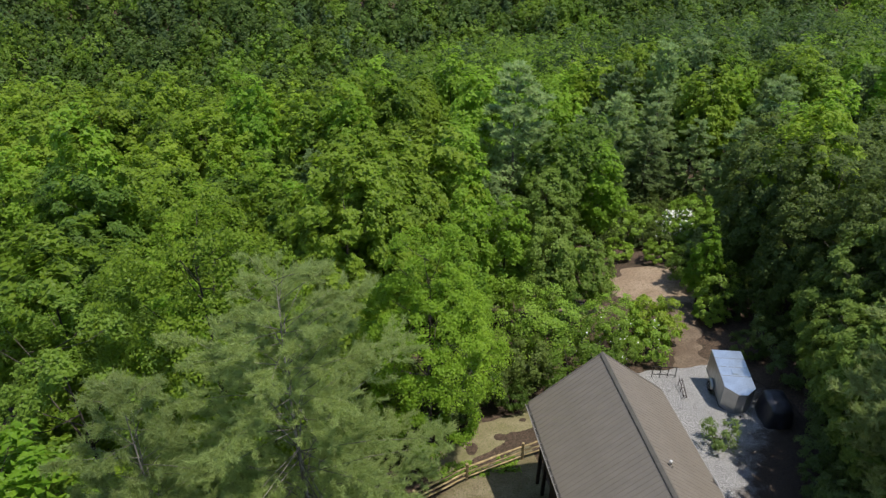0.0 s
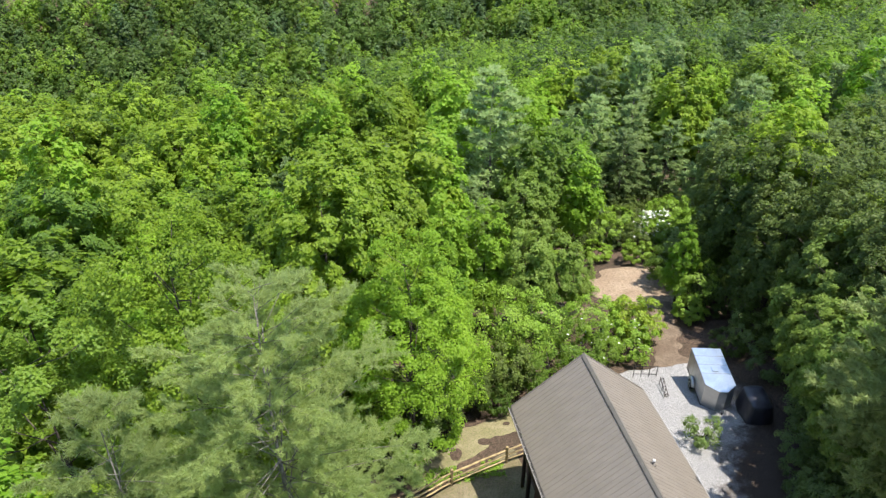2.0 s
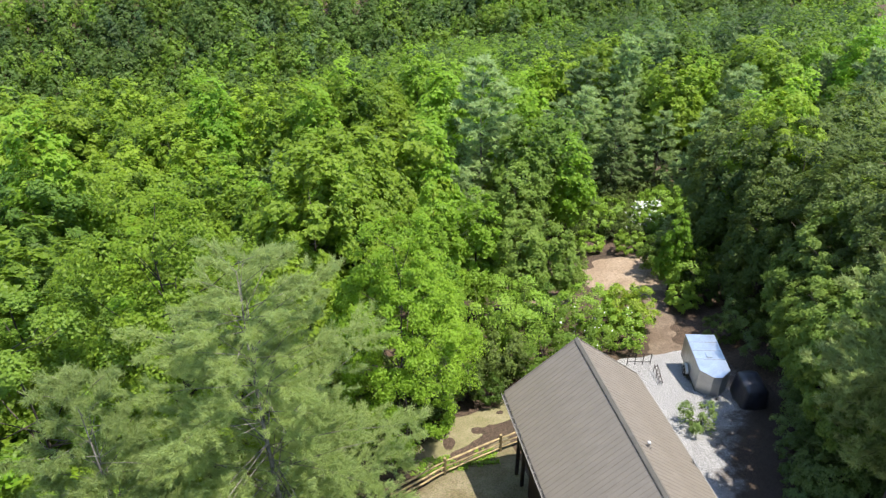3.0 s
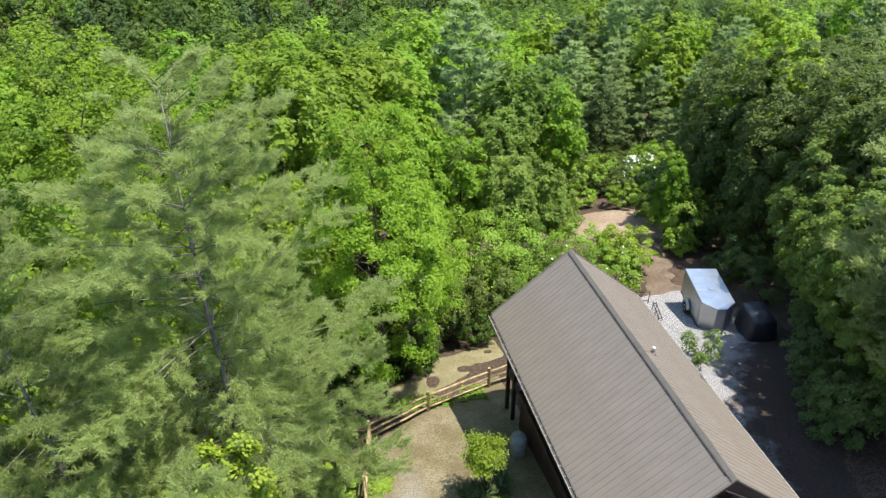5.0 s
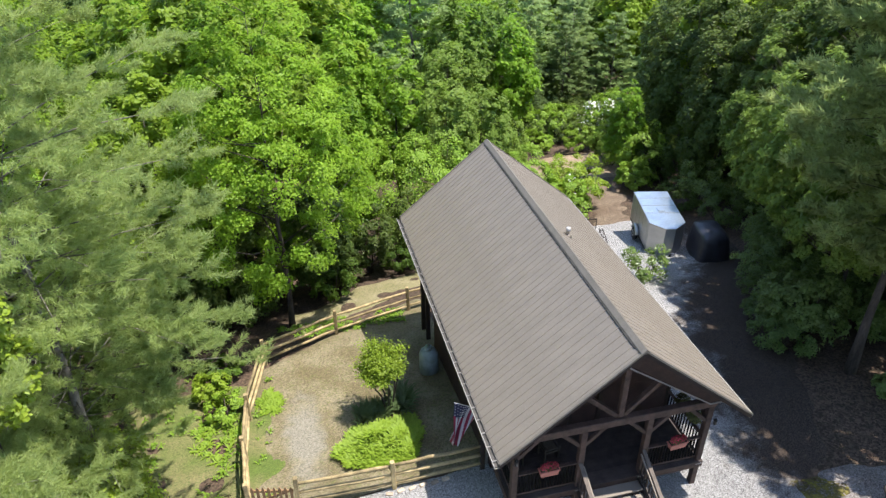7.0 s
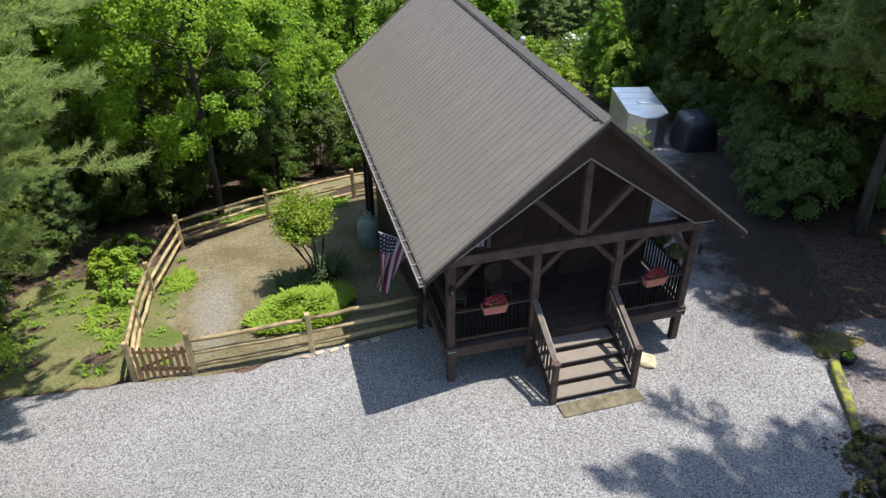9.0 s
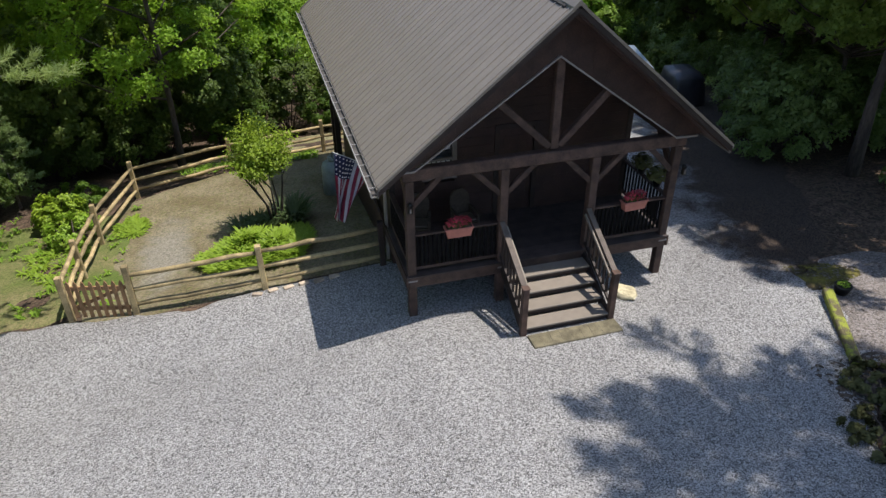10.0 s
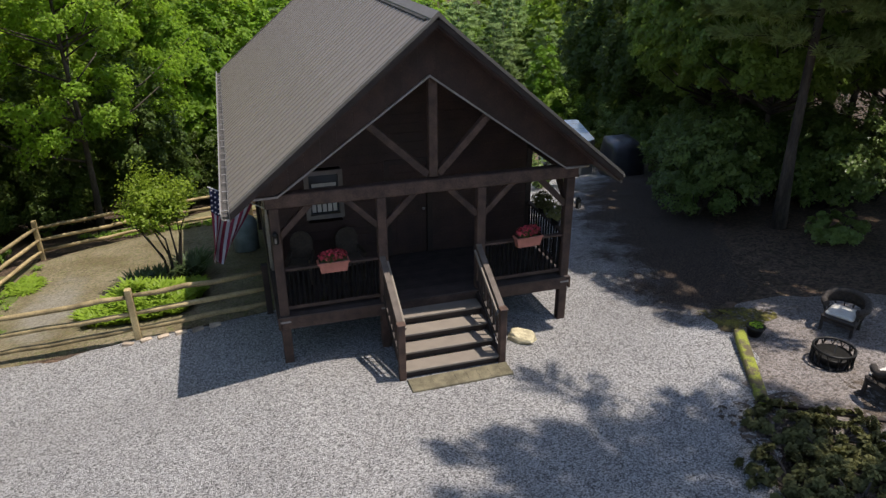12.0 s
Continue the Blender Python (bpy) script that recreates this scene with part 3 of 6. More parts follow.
tagged(link("grass_strip", sheet("grass_strip", np.arange(-16, -5, 0.2), np.arange(1.6, 12, 0.2), 0.058, in_grass, 0.02), GRASSG),
       "thin patchy grass and weeds beside the fence", "grass", kind="structure")


def in_bank(x, y):
    line = np.interp(x, (-7, -3.5, 1), (10.2, 12.0, 14.6))
    return (x < 1.6) & (x > -5.5) & (y > line + 0.9) & (y < line + 3.8 + 1.6 * wob(x, y, 0.6, 6.0)) & (wob(x, y, 0.9, 3.0) + 0.4 * wob(x, y, 3.0, 2.0) > -0.3)


tagged(link("weedy_bank", sheet("weedy_bank", np.arange(-6, 2, 0.2), np.arange(10.5, 21, 0.2), 0.042, in_bank, 0.02), DRYG),
       "thin dry grass and weeds behind the rail fence", "grass", kind="structure")


def in_clear(x, y):
    w = wob(x, y, 0.4)
    return (((x - 19.4) / 7.0) ** 2 + ((y - 33.6) / 4.6) ** 2 < 1 + 0.5 * w) | (((x - 8.8) / 2.4) ** 2 + ((y - 30.2) / 1.5) ** 2 < 1 + 0.5 * w)


tagged(link("straw_clearing", sheet("straw_clearing", np.arange(5, 29, 0.4), np.arange(25, 44, 0.4), 0.06, in_clear, 0.04), STRAW),
       "sunlit clearing covered in dry tan pine straw", "clearing", kind="structure")


def in_track(x, y):
    w = wob(x, y, 0.8)
    mid = np.interp(y, (19, 22, 26, 30, 32), (13.0, 14.0, 15.6, 17.4, 18.2))
    return (np.abs(x - mid) < 1.2 + 0.8 * w) & (y > 19.6) & (y < 31.5)


SOIL = ground_mat("red_brown_soil", (0.115, 0.082, 0.058), (0.16, 0.12, 0.085), (0.08, 0.06, 0.042), cell=22, broad=0.8, depth=0.02, amount=0.5, speck=0.3)
tagged(link("soil_track", sheet("soil_track", np.arange(9.5, 21, 0.3), np.arange(18.5, 33, 0.3), 0.05, in_track, 0.03), SOIL),
       "bare red-brown soil track behind the trailer", "soil", kind="structure")


def in_litter(x, y):
    n = wob(x, y, 0.9, 5.0) + 0.7 * wob(x, y, 2.6, 2.0) + 0.45 * wob(x, y, 6.5, 7.0)
    return (x > 6.0) & (x < 11) & (y > -9) & (y < -3.6) & (n > 0.1 - 0.8 * np.clip(x - 6.3, -0.6, 0.8))


tagged(link("drive_litter", sheet("drive_litter", np.arange(5.5, 11.5, 0.15), np.arange(-9.5, -3, 0.15), 0.075, in_litter, 0.02), MULCH),
       "dark leaf litter and soil spread over the gravel's edge", "leaf litter", kind="structure")


def in_moss(x, y):
    w = wob(x, y, 1.2)
    return ((x - 8.75) / 1.0) ** 2 + ((y + 1.25) / 0.62) ** 2 < 1 + 1.1 * w + 0.6 * wob(x, y, 4.0, 3.0)


MOSSG = ground_mat("moss_ground", (0.15, 0.135, 0.024), (0.06, 0.046, 0.028), (0.045, 0.035, 0.02), cell=34, broad=2.4, depth=0.02, amount=0.6, scatter=0.74)
def in_pit(x, y):
    w = wob(x, y) * 0.5 + wob(x, y, 2.5, 4.0) * 0.3
    edge = np.interp(y, (-4.2, -1.4), (6.2, 7.7))
    return (((x - 9.7) / 3.6) ** 2 + ((y + 3.0) / 2.5) ** 2 < 1 + w * 0.5) & (x > edge) & (x + 1.5 * wob(x, y, 3.2, 6.0) + 0.9 * wob(x, y, 7.0, 1.0) > edge + 0.7)


PITG = ground_mat("brown_gravel", (0.165, 0.142, 0.128), (0.205, 0.182, 0.170), (0.085, 0.066, 0.050), cell=40, broad=0.9, depth=0.03, amount=0.8, speck=0.5)
tagged(link("fire_pit_gravel", sheet("fire_pit_gravel", np.arange(6.4, 14, 0.15), np.arange(-6, 0, 0.15), 0.072, in_pit, 0.02), PITG),
       "brownish gravel with leaf litter round the fire pit", "gravel", kind="structure")
tagged(link("moss_patch", sheet("moss_patch", np.arange(6.5, 12, 0.15), np.arange(-3, 2.5, 0.15), 0.085, in_moss, 0.03), MOSSG),
       "yellow-green moss patch at the gravel's edge", "moss", kind="structure")

# ---- trees ----


def broad_crown(seed, H, R, base, clumps, per, leaf, cone=0.0, squash=0.6, tri=False, loose=0.30, gaps=0.0, swell=0.45, thin=0.0):
    """Leaves of a broadleaf crown: flat sprays of leaves over a lobed dome or cone; gives the corners and the spray centres."""
    rng = np.random.default_rng(seed)
    s = 1 - np.sqrt((np.arange(clumps) + 0.5) / clumps)
    s = np.clip(s ** (0.75 + 0.35 * cone) + rng.normal(0, 0.02, clumps), 0.0, 1.0)
    ang = np.arange(clumps) * 2.39996 + rng.normal(0, 0.25, clumps)
    keep = rng.uniform(size=clumps) > np.minimum(1, thin * 1.5 * np.clip(1 - s / 0.65, 0, 1))
    s, ang = s[keep], ang[keep]
    clumps = len(s)
    dome = np.where(s > 0.3, np.sqrt(np.clip(1 - ((s - 0.3) / 0.72) ** 2, 0, 1)), 0.72 + 0.28 * s / 0.3)
    point = (1 - s) ** 0.8 * np.minimum(1, 0.62 + 2.0 * s) + 0.04
    prof = dome * (1 - cone) + point * cone
    # limbs bulge and leave hollows between them
    lobes = max(7, int(9 + 6 * R))
    la = rng.uniform(0, 2 * np.pi, lobes)
    lz = rng.uniform(0, 1, lobes)
    d = np.abs((ang[:, None] - la[None] + np.pi) % (2 * np.pi) - np.pi) * np.maximum(prof[:, None], 0.25)
    near = np.exp(-(d / 0.42) ** 2 - ((s[:, None] - lz[None]) / 0.13) ** 2).max(1)
    rad = R * prof * (0.74 + 0.30 * near) * rng.uniform(0.90, 1.06, clumps)
    inner = rng.uniform(size=clumps) < 0.27
    rad = np.where(inner, rad * rng.uniform(0.35, 0.8, clumps), rad)
    z = base + (H - base) * (0.02 + 0.93 * s) + (near - 0.5) * 0.035 * H * (s > 0.1)
    C = np.stack([rad * np.cos(ang), rad * np.sin(ang), np.minimum(z, H * 0.985)], 1)
    area = 2 * np.pi * R * (H - base) * 0.62
    rc = math.sqrt(area / clumps / np.pi) * rng.uniform(0.8, 1.45, clumps) * (0.75 + 0.35 * near) * (1 - gaps)
    out = np.stack([np.cos(ang), np.sin(ang), 0.35 + 1.5 * s ** 2 * (1 - 0.5 * cone)], 1)
    axis = unit(unit(out) * 0.75 + np.array([0, 0, 0.75]) + rng.normal(0, 0.16, (clumps, 3)))
    D = unit(rng.normal(size=(clumps, per, 3)))
    along = (D * axis[:, None]).sum(-1, keepdims=True)
    shell = rng.uniform(0.05, 1.0, (clumps, per, 1)) ** 0.45
    flat = D - axis[:, None] * along * (1 - squash)
    P = C[:, None] + flat * rc[:, None, None] * shell + rng.normal(0, leaf * 0.25, D.shape)
    P -= np.array([0, 0, 0.22]) * ((flat ** 2).sum(-1, keepdims=True) * shell ** 2) * rc[:, None, None]
    mid = np.array([0, 0, base + 0.35 * (H - base)])
    whole = unit((P - mid) / np.array([R, R, 0.6 * (H - base)]))
    N = unit(0.55 * D * np.sign(along + 1e-6) + 0.7 * axis[:, None] + swell * whole + np.array([0, 0, 0.15]) + rng.normal(0, loose * 1.25, D.shape))
    make = leaf_tris if tri else leaf_quads
    V = make(rng, P.reshape(-1, 3), N.reshape(-1, 3), leaf)
    return V, C


def trunk_bm(H, r, C=None, lean=(0, 0), limbs=14, sides=7, seed=0, base=0.0, top=0.95, taper=1.0):
    rng = np.random.default_rng(seed + 77)
    bm = bmesh.new()
    pts = [(lean[0] * (k / 6) ** 1.5 + 0.06 * math.sin(k * 1.7 + seed), lean[1] * (k / 6) ** 1.5 + 0.06 * math.cos(k * 2.1 + seed), -0.5 + (H * top + 0.5) * k / 6) for k in range(7)]
    tube(bm, pts, [r * (1.35 if k == 0 else max(0.05, 1.0 - (k / 6.4) ** taper)) for k in range(7)], sides)
    if C is not None:
        for c in C[rng.permutation(len(C))[:limbs]]:
            s = max(base * 0.8, c[2] - 0.45 * math.hypot(c[0], c[1]) - 0.4)
            f = min(s / H, 0.95)
            a = (lean[0] * f ** 1.5, lean[1] * f ** 1.5, s)
            mid = (c[0] * 0.55, c[1] * 0.55, s + (c[2] - s) * 0.4)
            r0 = max(r * (1 - f) * 0.5, 0.02)
            tube(bm, [a, mid, tuple(c)], [r0, r0 * 0.6, 0.012], 4)
    return bm


def pine_crown(seed, H, R, base, gap, arms, twigs, needles, length, width=0.022, droop=0.15, rise=0.35, power=0.75, tufts=5):
    """Needles of a pine in tufts along the twigs of whorled, upswept boughs."""
    rng = np.random.default_rng(seed)
    O, D, boughs = [], [], []
    z, turn = base, 0.0
    while z < H - 0.25:
        u = (z - base) / (H - base)
        L = (R * (1 - u) ** power * rng.uniform(0.82, 1.08) + 0.25) * min(1.0, 0.5 + u * 1.6)
        n_arms = arms if u < 0.85 else 4
        turn += rng.uniform(0.3, 1.2)
        for k in range(n_arms):
            a = turn + 2 * np.pi * k / n_arms + rng.normal(0, 0.2)
            l = L * rng.uniform(0.55, 1.15)
            zz = z + rng.uniform(-0.3, 0.3) * gap
            d = np.array([math.cos(a), math.sin(a), 0])
            sd = np.array([-d[1], d[0], 0])
            up = rise * (0.5 + 0.9 * u + 2.6 * max(0.0, u - 0.6)) * rng.uniform(0.7, 1.3)
            n = max(4, int(twigs * l / R))
            s = rng.uniform(0.05, 1.0, n) ** 0.62
            hand = rng.choice([-1.0, 1.0], n) * rng.uniform(0.25, 1.0, n)
            lt = (0.30 * l * (1.15 - s * 0.8) + 0.15) * rng.uniform(0.6, 1.2, n)
            root = np.array([0, 0, zz]) + d * (s * l)[:, None] + np.array([0, 0, 1]) * (up * s * l - droop * l * s ** 2)[:, None]
            td = unit(d * 0.75 + sd * hand[:, None] + np.array([0, 0, 0.10]) + rng.normal(0, 0.12, (n, 3)))
            f = (np.arange(tufts) + 0.8) / tufts
            p = root[:, None] + td[:, None] * lt[:, None, None] * f[None, :, None] + np.array([0, 0, 0.10]) * (f ** 2)[None, :, None] * lt[:, None, None]
            p = p + rng.normal(0, 0.035, p.shape)
            dd = unit(td[:, None] + np.array([0, 0, 0.45]) * f[None, :, None] + rng.normal(0, 0.15, p.shape))
            O.append(p.reshape(-1, 3))
            D.append(dd.reshape(-1, 3))
            boughs.append(((0, 0, zz), tuple(np.array([0, 0, zz]) + d * l * 0.5 + np.array([0, 0, (up * 0.5 - droop * 0.25) * l])),
                           tuple(np.array([0, 0, zz]) + d * l * 0.93 + np.array([0, 0, (up * 0.93 - droop * 0.87) * l])), l))
        z += gap * rng.uniform(0.75, 1.25)
    O, D = np.concatenate(O), np.concatenate(D)
    n = len(O)
    dirs = unit(D[:, None] * 0.75 + rng.normal(0, 0.50, (n, needles, 3)))
    start = O[:, None] + rng.normal(0, 0.03, (n, needles, 3)) + D[:, None] * rng.uniform(-0.10, 0.10, (n, needles, 1))
    side = unit(np.cross(dirs, rng.normal(size=dirs.shape))) * width
    tip = start + dirs * length * rng.uniform(0.7, 1.25, (n, needles, 1))
    V = np.stack([start - side, start + side, tip], 2).reshape(-1, 3)
    return V, boughs


TREES = []


def tree(name, crown_mesh, trunk_mesh, x, y, s=1.0, rz=0.0, sz=None, label="", category="tree", group=""):
    t = thing(name, x, y, float(hgt(np.array(x), np.array(y))), rz, label, category, group)
    t.scale = (s, s, sz or s)
    TREES.append((x, y, 17.0 if name == "blue_pine" and s > 0.55 else 7.5))
    link("trunk", trunk_mesh, None, t)
    link("crown", crown_mesh, None, t)
    return t


def broad_kind(name, seed, H, R, base, clumps, per, leaf, material, cone=0.0, limbs=14, r=None, lean=(0, 0), tri=False, gaps=0.0, thin=0.0):
    V, C = broad_crown(seed, H, R, base, clumps, per, leaf, cone, tri=tri, gaps=gaps, thin=thin, loose=0.22 if tri else 0.3, swell=0.7 if tri else 0.45)
    f = np.clip(V[..., 2] / H, 0, 1) ** 1.5
    V[..., 0] += lean[0] * f
    V[..., 1] += lean[1] * f
    me = faces_mesh(name + "_crown", V, 3 if tri else 4)
    me.materials.append(material)
    tm = bpy.data.meshes.new(name + "_trunk")
    bm = trunk_bm(H, r or H * 0.012, C, lean, limbs, seed=seed, base=base, top=0.78)
    bm.to_mesh(tm)
    bm.free()
    tm.materials.append(BARK)
    return me, tm


def pine_kind(name, seed, H, R, base, gap, arms, tufts, needles, length, material, width=0.022, limbs=True, bark=None, **kw):
    V, boughs = pine_crown(seed, H, R, base, gap, arms, tufts, needles, length, width, **kw)
    me = faces_mesh(name + "_crown", V, 3)
    me.materials.append(material)
    tm = bpy.data.meshes.new(name + "_trunk")
    bm = trunk_bm(H, H * 0.010, seed=seed, taper=0.8)
    if limbs:
        for a, b, c, l in boughs:
            tube(bm, [a, b, c], [0.007 + 0.004 * l, 0.005 + 0.002 * l, 0.004], 4)
    bm.to_mesh(tm)
    bm.free()
    tm.materials.append(bark or PINEBARK)
    return me, tm


# hero trees round the cabin
BLUE = pine_kind("blue_pine", 41, 17.5, 5.0, 2.0, 1.05, 6, 15, 7, 0.42, BLUELEAF, 0.075, rise=0.2, droop=0.2)
tree("white_pine", *pine_kind("pine_a", 3, 19.2, 6.2, 3.6, 0.70, 8, 25, 34, 0.185, PINELEAF, 0.0092, power=0.62), -10.8, 3.8,
     label="tall white pine with soft pale grey-green needles", category="pine tree")
PB = pine_kind("pine_b", 8, 15.0, 3.9, 1.6, 0.68, 7, 19, 32, 0.165, PINELEAF, 0.0082)
tree("white_pine", *PB, -14.6, 1.6, 1.14, 40, label="white pine with feathery grey-green boughs", category="pine tree")
tree("white_pine", *PB, -10.6, -2.8, 0.84, 140, label="young white pine with feathery boughs", category="pine tree")
tree("white_pine", *BLUE, -10.1, 11.2, 0.25, 200, label="small white pine sapling behind the fence", category="pine tree")
TULIP = broad_kind("tulip", 5, 15.8, 4.0, 3.3, 520, 160, 0.112, BRIGHTLEAF, cone=0.62, limbs=40, gaps=0.13, thin=0.52, r=0.115)
tree("tulip_tree", *TULIP, -5.3, 13.5, 1.08, 0, 1.0, label="bright green conical tulip tree behind the fence")
MAPLE = broad_kind("maple", 12, 16.0, 3.7, 3.0, 460, 160, 0.115, MAPLELEAF, cone=0.3, limbs=44, gaps=0.06, thin=0.6)
tree("maple_tree", *MAPLE, -14.4, 10.4, 1.24, 0, label="full yellow-green maple at the forest edge")
CHESTNUT = broad_kind("chestnut", 14, 15.5, 4.6, 3.0, 340, 120, 0.16, SHADELEAF, limbs=34, gaps=0.06)
tree("chestnut_tree", *CHESTNUT, -19.2, 8.6, 1.05, 0, label="dark green broad tree with long drooping leaves")
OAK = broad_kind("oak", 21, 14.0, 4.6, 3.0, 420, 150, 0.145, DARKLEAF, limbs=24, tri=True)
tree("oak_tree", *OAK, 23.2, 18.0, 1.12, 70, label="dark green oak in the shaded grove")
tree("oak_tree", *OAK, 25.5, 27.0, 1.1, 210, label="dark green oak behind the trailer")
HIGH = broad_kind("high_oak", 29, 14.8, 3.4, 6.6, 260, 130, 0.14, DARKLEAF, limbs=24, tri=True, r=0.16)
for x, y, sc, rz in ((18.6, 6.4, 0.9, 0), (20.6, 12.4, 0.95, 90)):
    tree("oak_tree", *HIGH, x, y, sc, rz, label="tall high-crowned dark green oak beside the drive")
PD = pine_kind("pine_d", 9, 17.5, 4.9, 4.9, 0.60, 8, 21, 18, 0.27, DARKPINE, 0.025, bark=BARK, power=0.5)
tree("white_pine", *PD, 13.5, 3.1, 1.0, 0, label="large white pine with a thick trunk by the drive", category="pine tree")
# added oaks, leaned so that their crowns block sun from the soil
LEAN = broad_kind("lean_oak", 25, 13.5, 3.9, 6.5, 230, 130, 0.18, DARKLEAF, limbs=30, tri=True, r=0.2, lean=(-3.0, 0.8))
tree("oak_tree", *LEAN, 16.6, -0.6, 1.02, 0, label="added out-of-view leaning oak that shades the forest floor")
tree("oak_tree", *LEAN, 16.0, -1.2, 0.7, 0, label="smaller leaning oak added to shade the soil by the drive")
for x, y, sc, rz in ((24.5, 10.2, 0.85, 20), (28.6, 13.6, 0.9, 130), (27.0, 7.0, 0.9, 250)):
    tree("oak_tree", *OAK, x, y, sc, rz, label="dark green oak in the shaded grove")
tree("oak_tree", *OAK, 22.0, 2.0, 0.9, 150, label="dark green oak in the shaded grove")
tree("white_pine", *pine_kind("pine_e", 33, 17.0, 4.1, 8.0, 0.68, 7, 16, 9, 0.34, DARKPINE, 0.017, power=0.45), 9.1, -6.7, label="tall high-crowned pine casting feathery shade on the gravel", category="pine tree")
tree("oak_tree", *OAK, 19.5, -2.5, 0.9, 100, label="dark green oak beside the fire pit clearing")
BEECH = broad_kind("beech", 27, 10.8, 3.5, 3.8, 260, 110, 0.15, MIDLEAF, cone=0.45, limbs=40, tri=True, lean=(-0.7, 0.4), gaps=0.18)
tree("beech_tree", *BEECH, 17.4, 12.0, 0.9, 0, label="mid green beech with layered boughs over the drive")
tree("beech_tree", *BEECH, 16.3, 8.4, 1.0, 20, label="mid green beech in the shade of the pine")
tree("beech_tree", *BEECH, 14.9, 5.6, 0.95, 300, label="mid green beech beside the drive")
tree("beech_tree", *BEECH, 15.9, 10.0, 1.0, 200, label="mid green beech overhanging the drive")
tree("beech_tree", *BEECH, 19.6, 15.4, 1.15, 250, label="mid green beech behind the covered vehicle")
LIMET = broad_kind("lime_tree", 31, 11.9, 1.15, 8.2, 80, 110, 0.12, LIMELEAF, limbs=20, r=0.07, gaps=0.1)
tree("maple_sapling", *LIMET, -10.5, -0.75, 1.0, 0, label="slender yellow-green maple sapling among the pines")
tree("blue_pine", *BLUE, 6.8, 45.6, 1.45, 0, 1.08, label="tall blue-green pine in the forest", category="pine tree")
for x, y, s, rz in ((21.6, 57.0, 0.80, 50), (27.0, 58.8, 0.78, 190), (17.3, 54.5, 0.74, 100), (32.6, 49.8, 0.66, 260), (39.2, 55.0, 0.88, 30), (24.3, 54.0, 0.6, 310), (30.2, 55.0, 0.62, 80), (26.4, 68.5, 0.9, 140)):
    tree("blue_pine", *BLUE, x, y, s * 1.3, rz, s, label="blue-green pine behind the clearing", category="pine tree", group="forest trees")
tree("blue_pine", *BLUE, 3.0, 38.0, 0.60, 10, label="young blue-green pine in the forest", category="pine tree")
tree("blue_pine", *BLUE, 20.4, 34.5, 0.30, 10, label="small pine at the clearing's edge", category="pine tree")
for x, y, s, rz in ((30.5, 46.5, 0.50, 80), (18.5, 48.0, 0.45, 140), (14.5, 46.5, 0.55, 200), (31.5, 41.5, 0.5, 260)):
    tree("blue_pine", *BLUE, x, y, s, rz, label="short blue-green pine behind the clearing", category="pine tree")

# forest by the score: individual trees near, one mass beyond
HICK = broad_kind("hickory", 52, 15.0, 3.5, 3.6, 175, 88, 0.27, BROADLEAF, limbs=14, tri=True)
POP = broad_kind("poplar", 53, 16.0, 3.3, 3.2, 175, 88, 0.27, TULIPLEAF, cone=0.55, limbs=14, tri=True)
ASH = broad_kind("ash", 54, 14.0, 3.5, 3.6, 175, 88, 0.27, SHADELEAF, cone=0.2, limbs=14, tri=True)
SHADEPINE = pine_kind("wood_pine", 55, 17.0, 3.6, 3.5, 0.95, 6, 7, 8, 0.42, BLUELEAF, 0.07, limbs=False)
NEAR = [("hickory_tree", HICK, "yellow-green hickory in the forest"), ("poplar_tree", POP, "bright green poplar in the forest"),
        ("ash_tree", ASH, "dark green ash in the forest"), ("forest_pine", SHADEPINE, "blue-green pine in the forest")]
# the ash again, with the grove's shade put into its leaf colour
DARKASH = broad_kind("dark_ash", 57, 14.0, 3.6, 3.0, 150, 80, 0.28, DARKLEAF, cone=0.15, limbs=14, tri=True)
MID = [("hickory_tree", broad_kind("hickory_small", 62, 15.0, 3.4, 5.0, 115, 48, 0.41, BROADLEAF, limbs=5, tri=True), NEAR[0][2]),
       ("poplar_tree", broad_kind("poplar_small", 63, 16.0, 3.2, 5.0, 115, 48, 0.41, TULIPLEAF, cone=0.5, limbs=5, tri=True), NEAR[1][2]),
       ("ash_tree", broad_kind("ash_small", 64, 14.0, 3.4, 4.6, 115, 48, 0.41, SHADELEAF, cone=0.15, limbs=5, tri=True), NEAR[2][2]),
       ("forest_pine", pine_kind("wood_pine_small", 56, 17.0, 3.4, 6.0, 1.1, 6, 5, 6, 0.55, BLUELEAF, 0.1, limbs=False), NEAR[3][2])]

YASH = broad_kind("young_ash", 58, 14.0, 3.5, 3.6, 175, 88, 0.25, MIDLEAF, cone=0.2, limbs=14, tri=True)
for x, y, sc, rz in ((-6.9, 15.9, 0.52, 40), (-4.0, 16.2, 0.48, 160), (-9.2, 14.6, 0.5, 280)):
    tree("ash_tree", *DARKASH, x, y, sc, rz, label="young dark green ash in the shade behind the fence")
tree("ash_tree", *YASH, 7.7, 28.6, 0.60, 300, label="green young ash with a bare lower trunk")
tree("ash_tree", *YASH, 5.4, 28.4, 0.66, 20, label="green ash beside the clearing")
tree("ash_tree", *YASH, 10.2, 30.4, 0.40, 75, label="slim young ash beside the clearing")
tree("poplar_tree", *POP, 2.4, 29.5, 0.72, 120, label="bright green poplar beside the clearing")
tree("poplar_tree", *POP, -0.9, 28.4, 0.80, 220, label="bright green poplar beside the clearing")
tree("poplar_tree", *POP, 18.5, 29.6, 0.47, 40, label="slim yellow-green young poplar at the clearing's edge")
tree("ash_tree", *YASH, 7.9, 38.0, 0.78, 160, label="green ash beside the clearing")
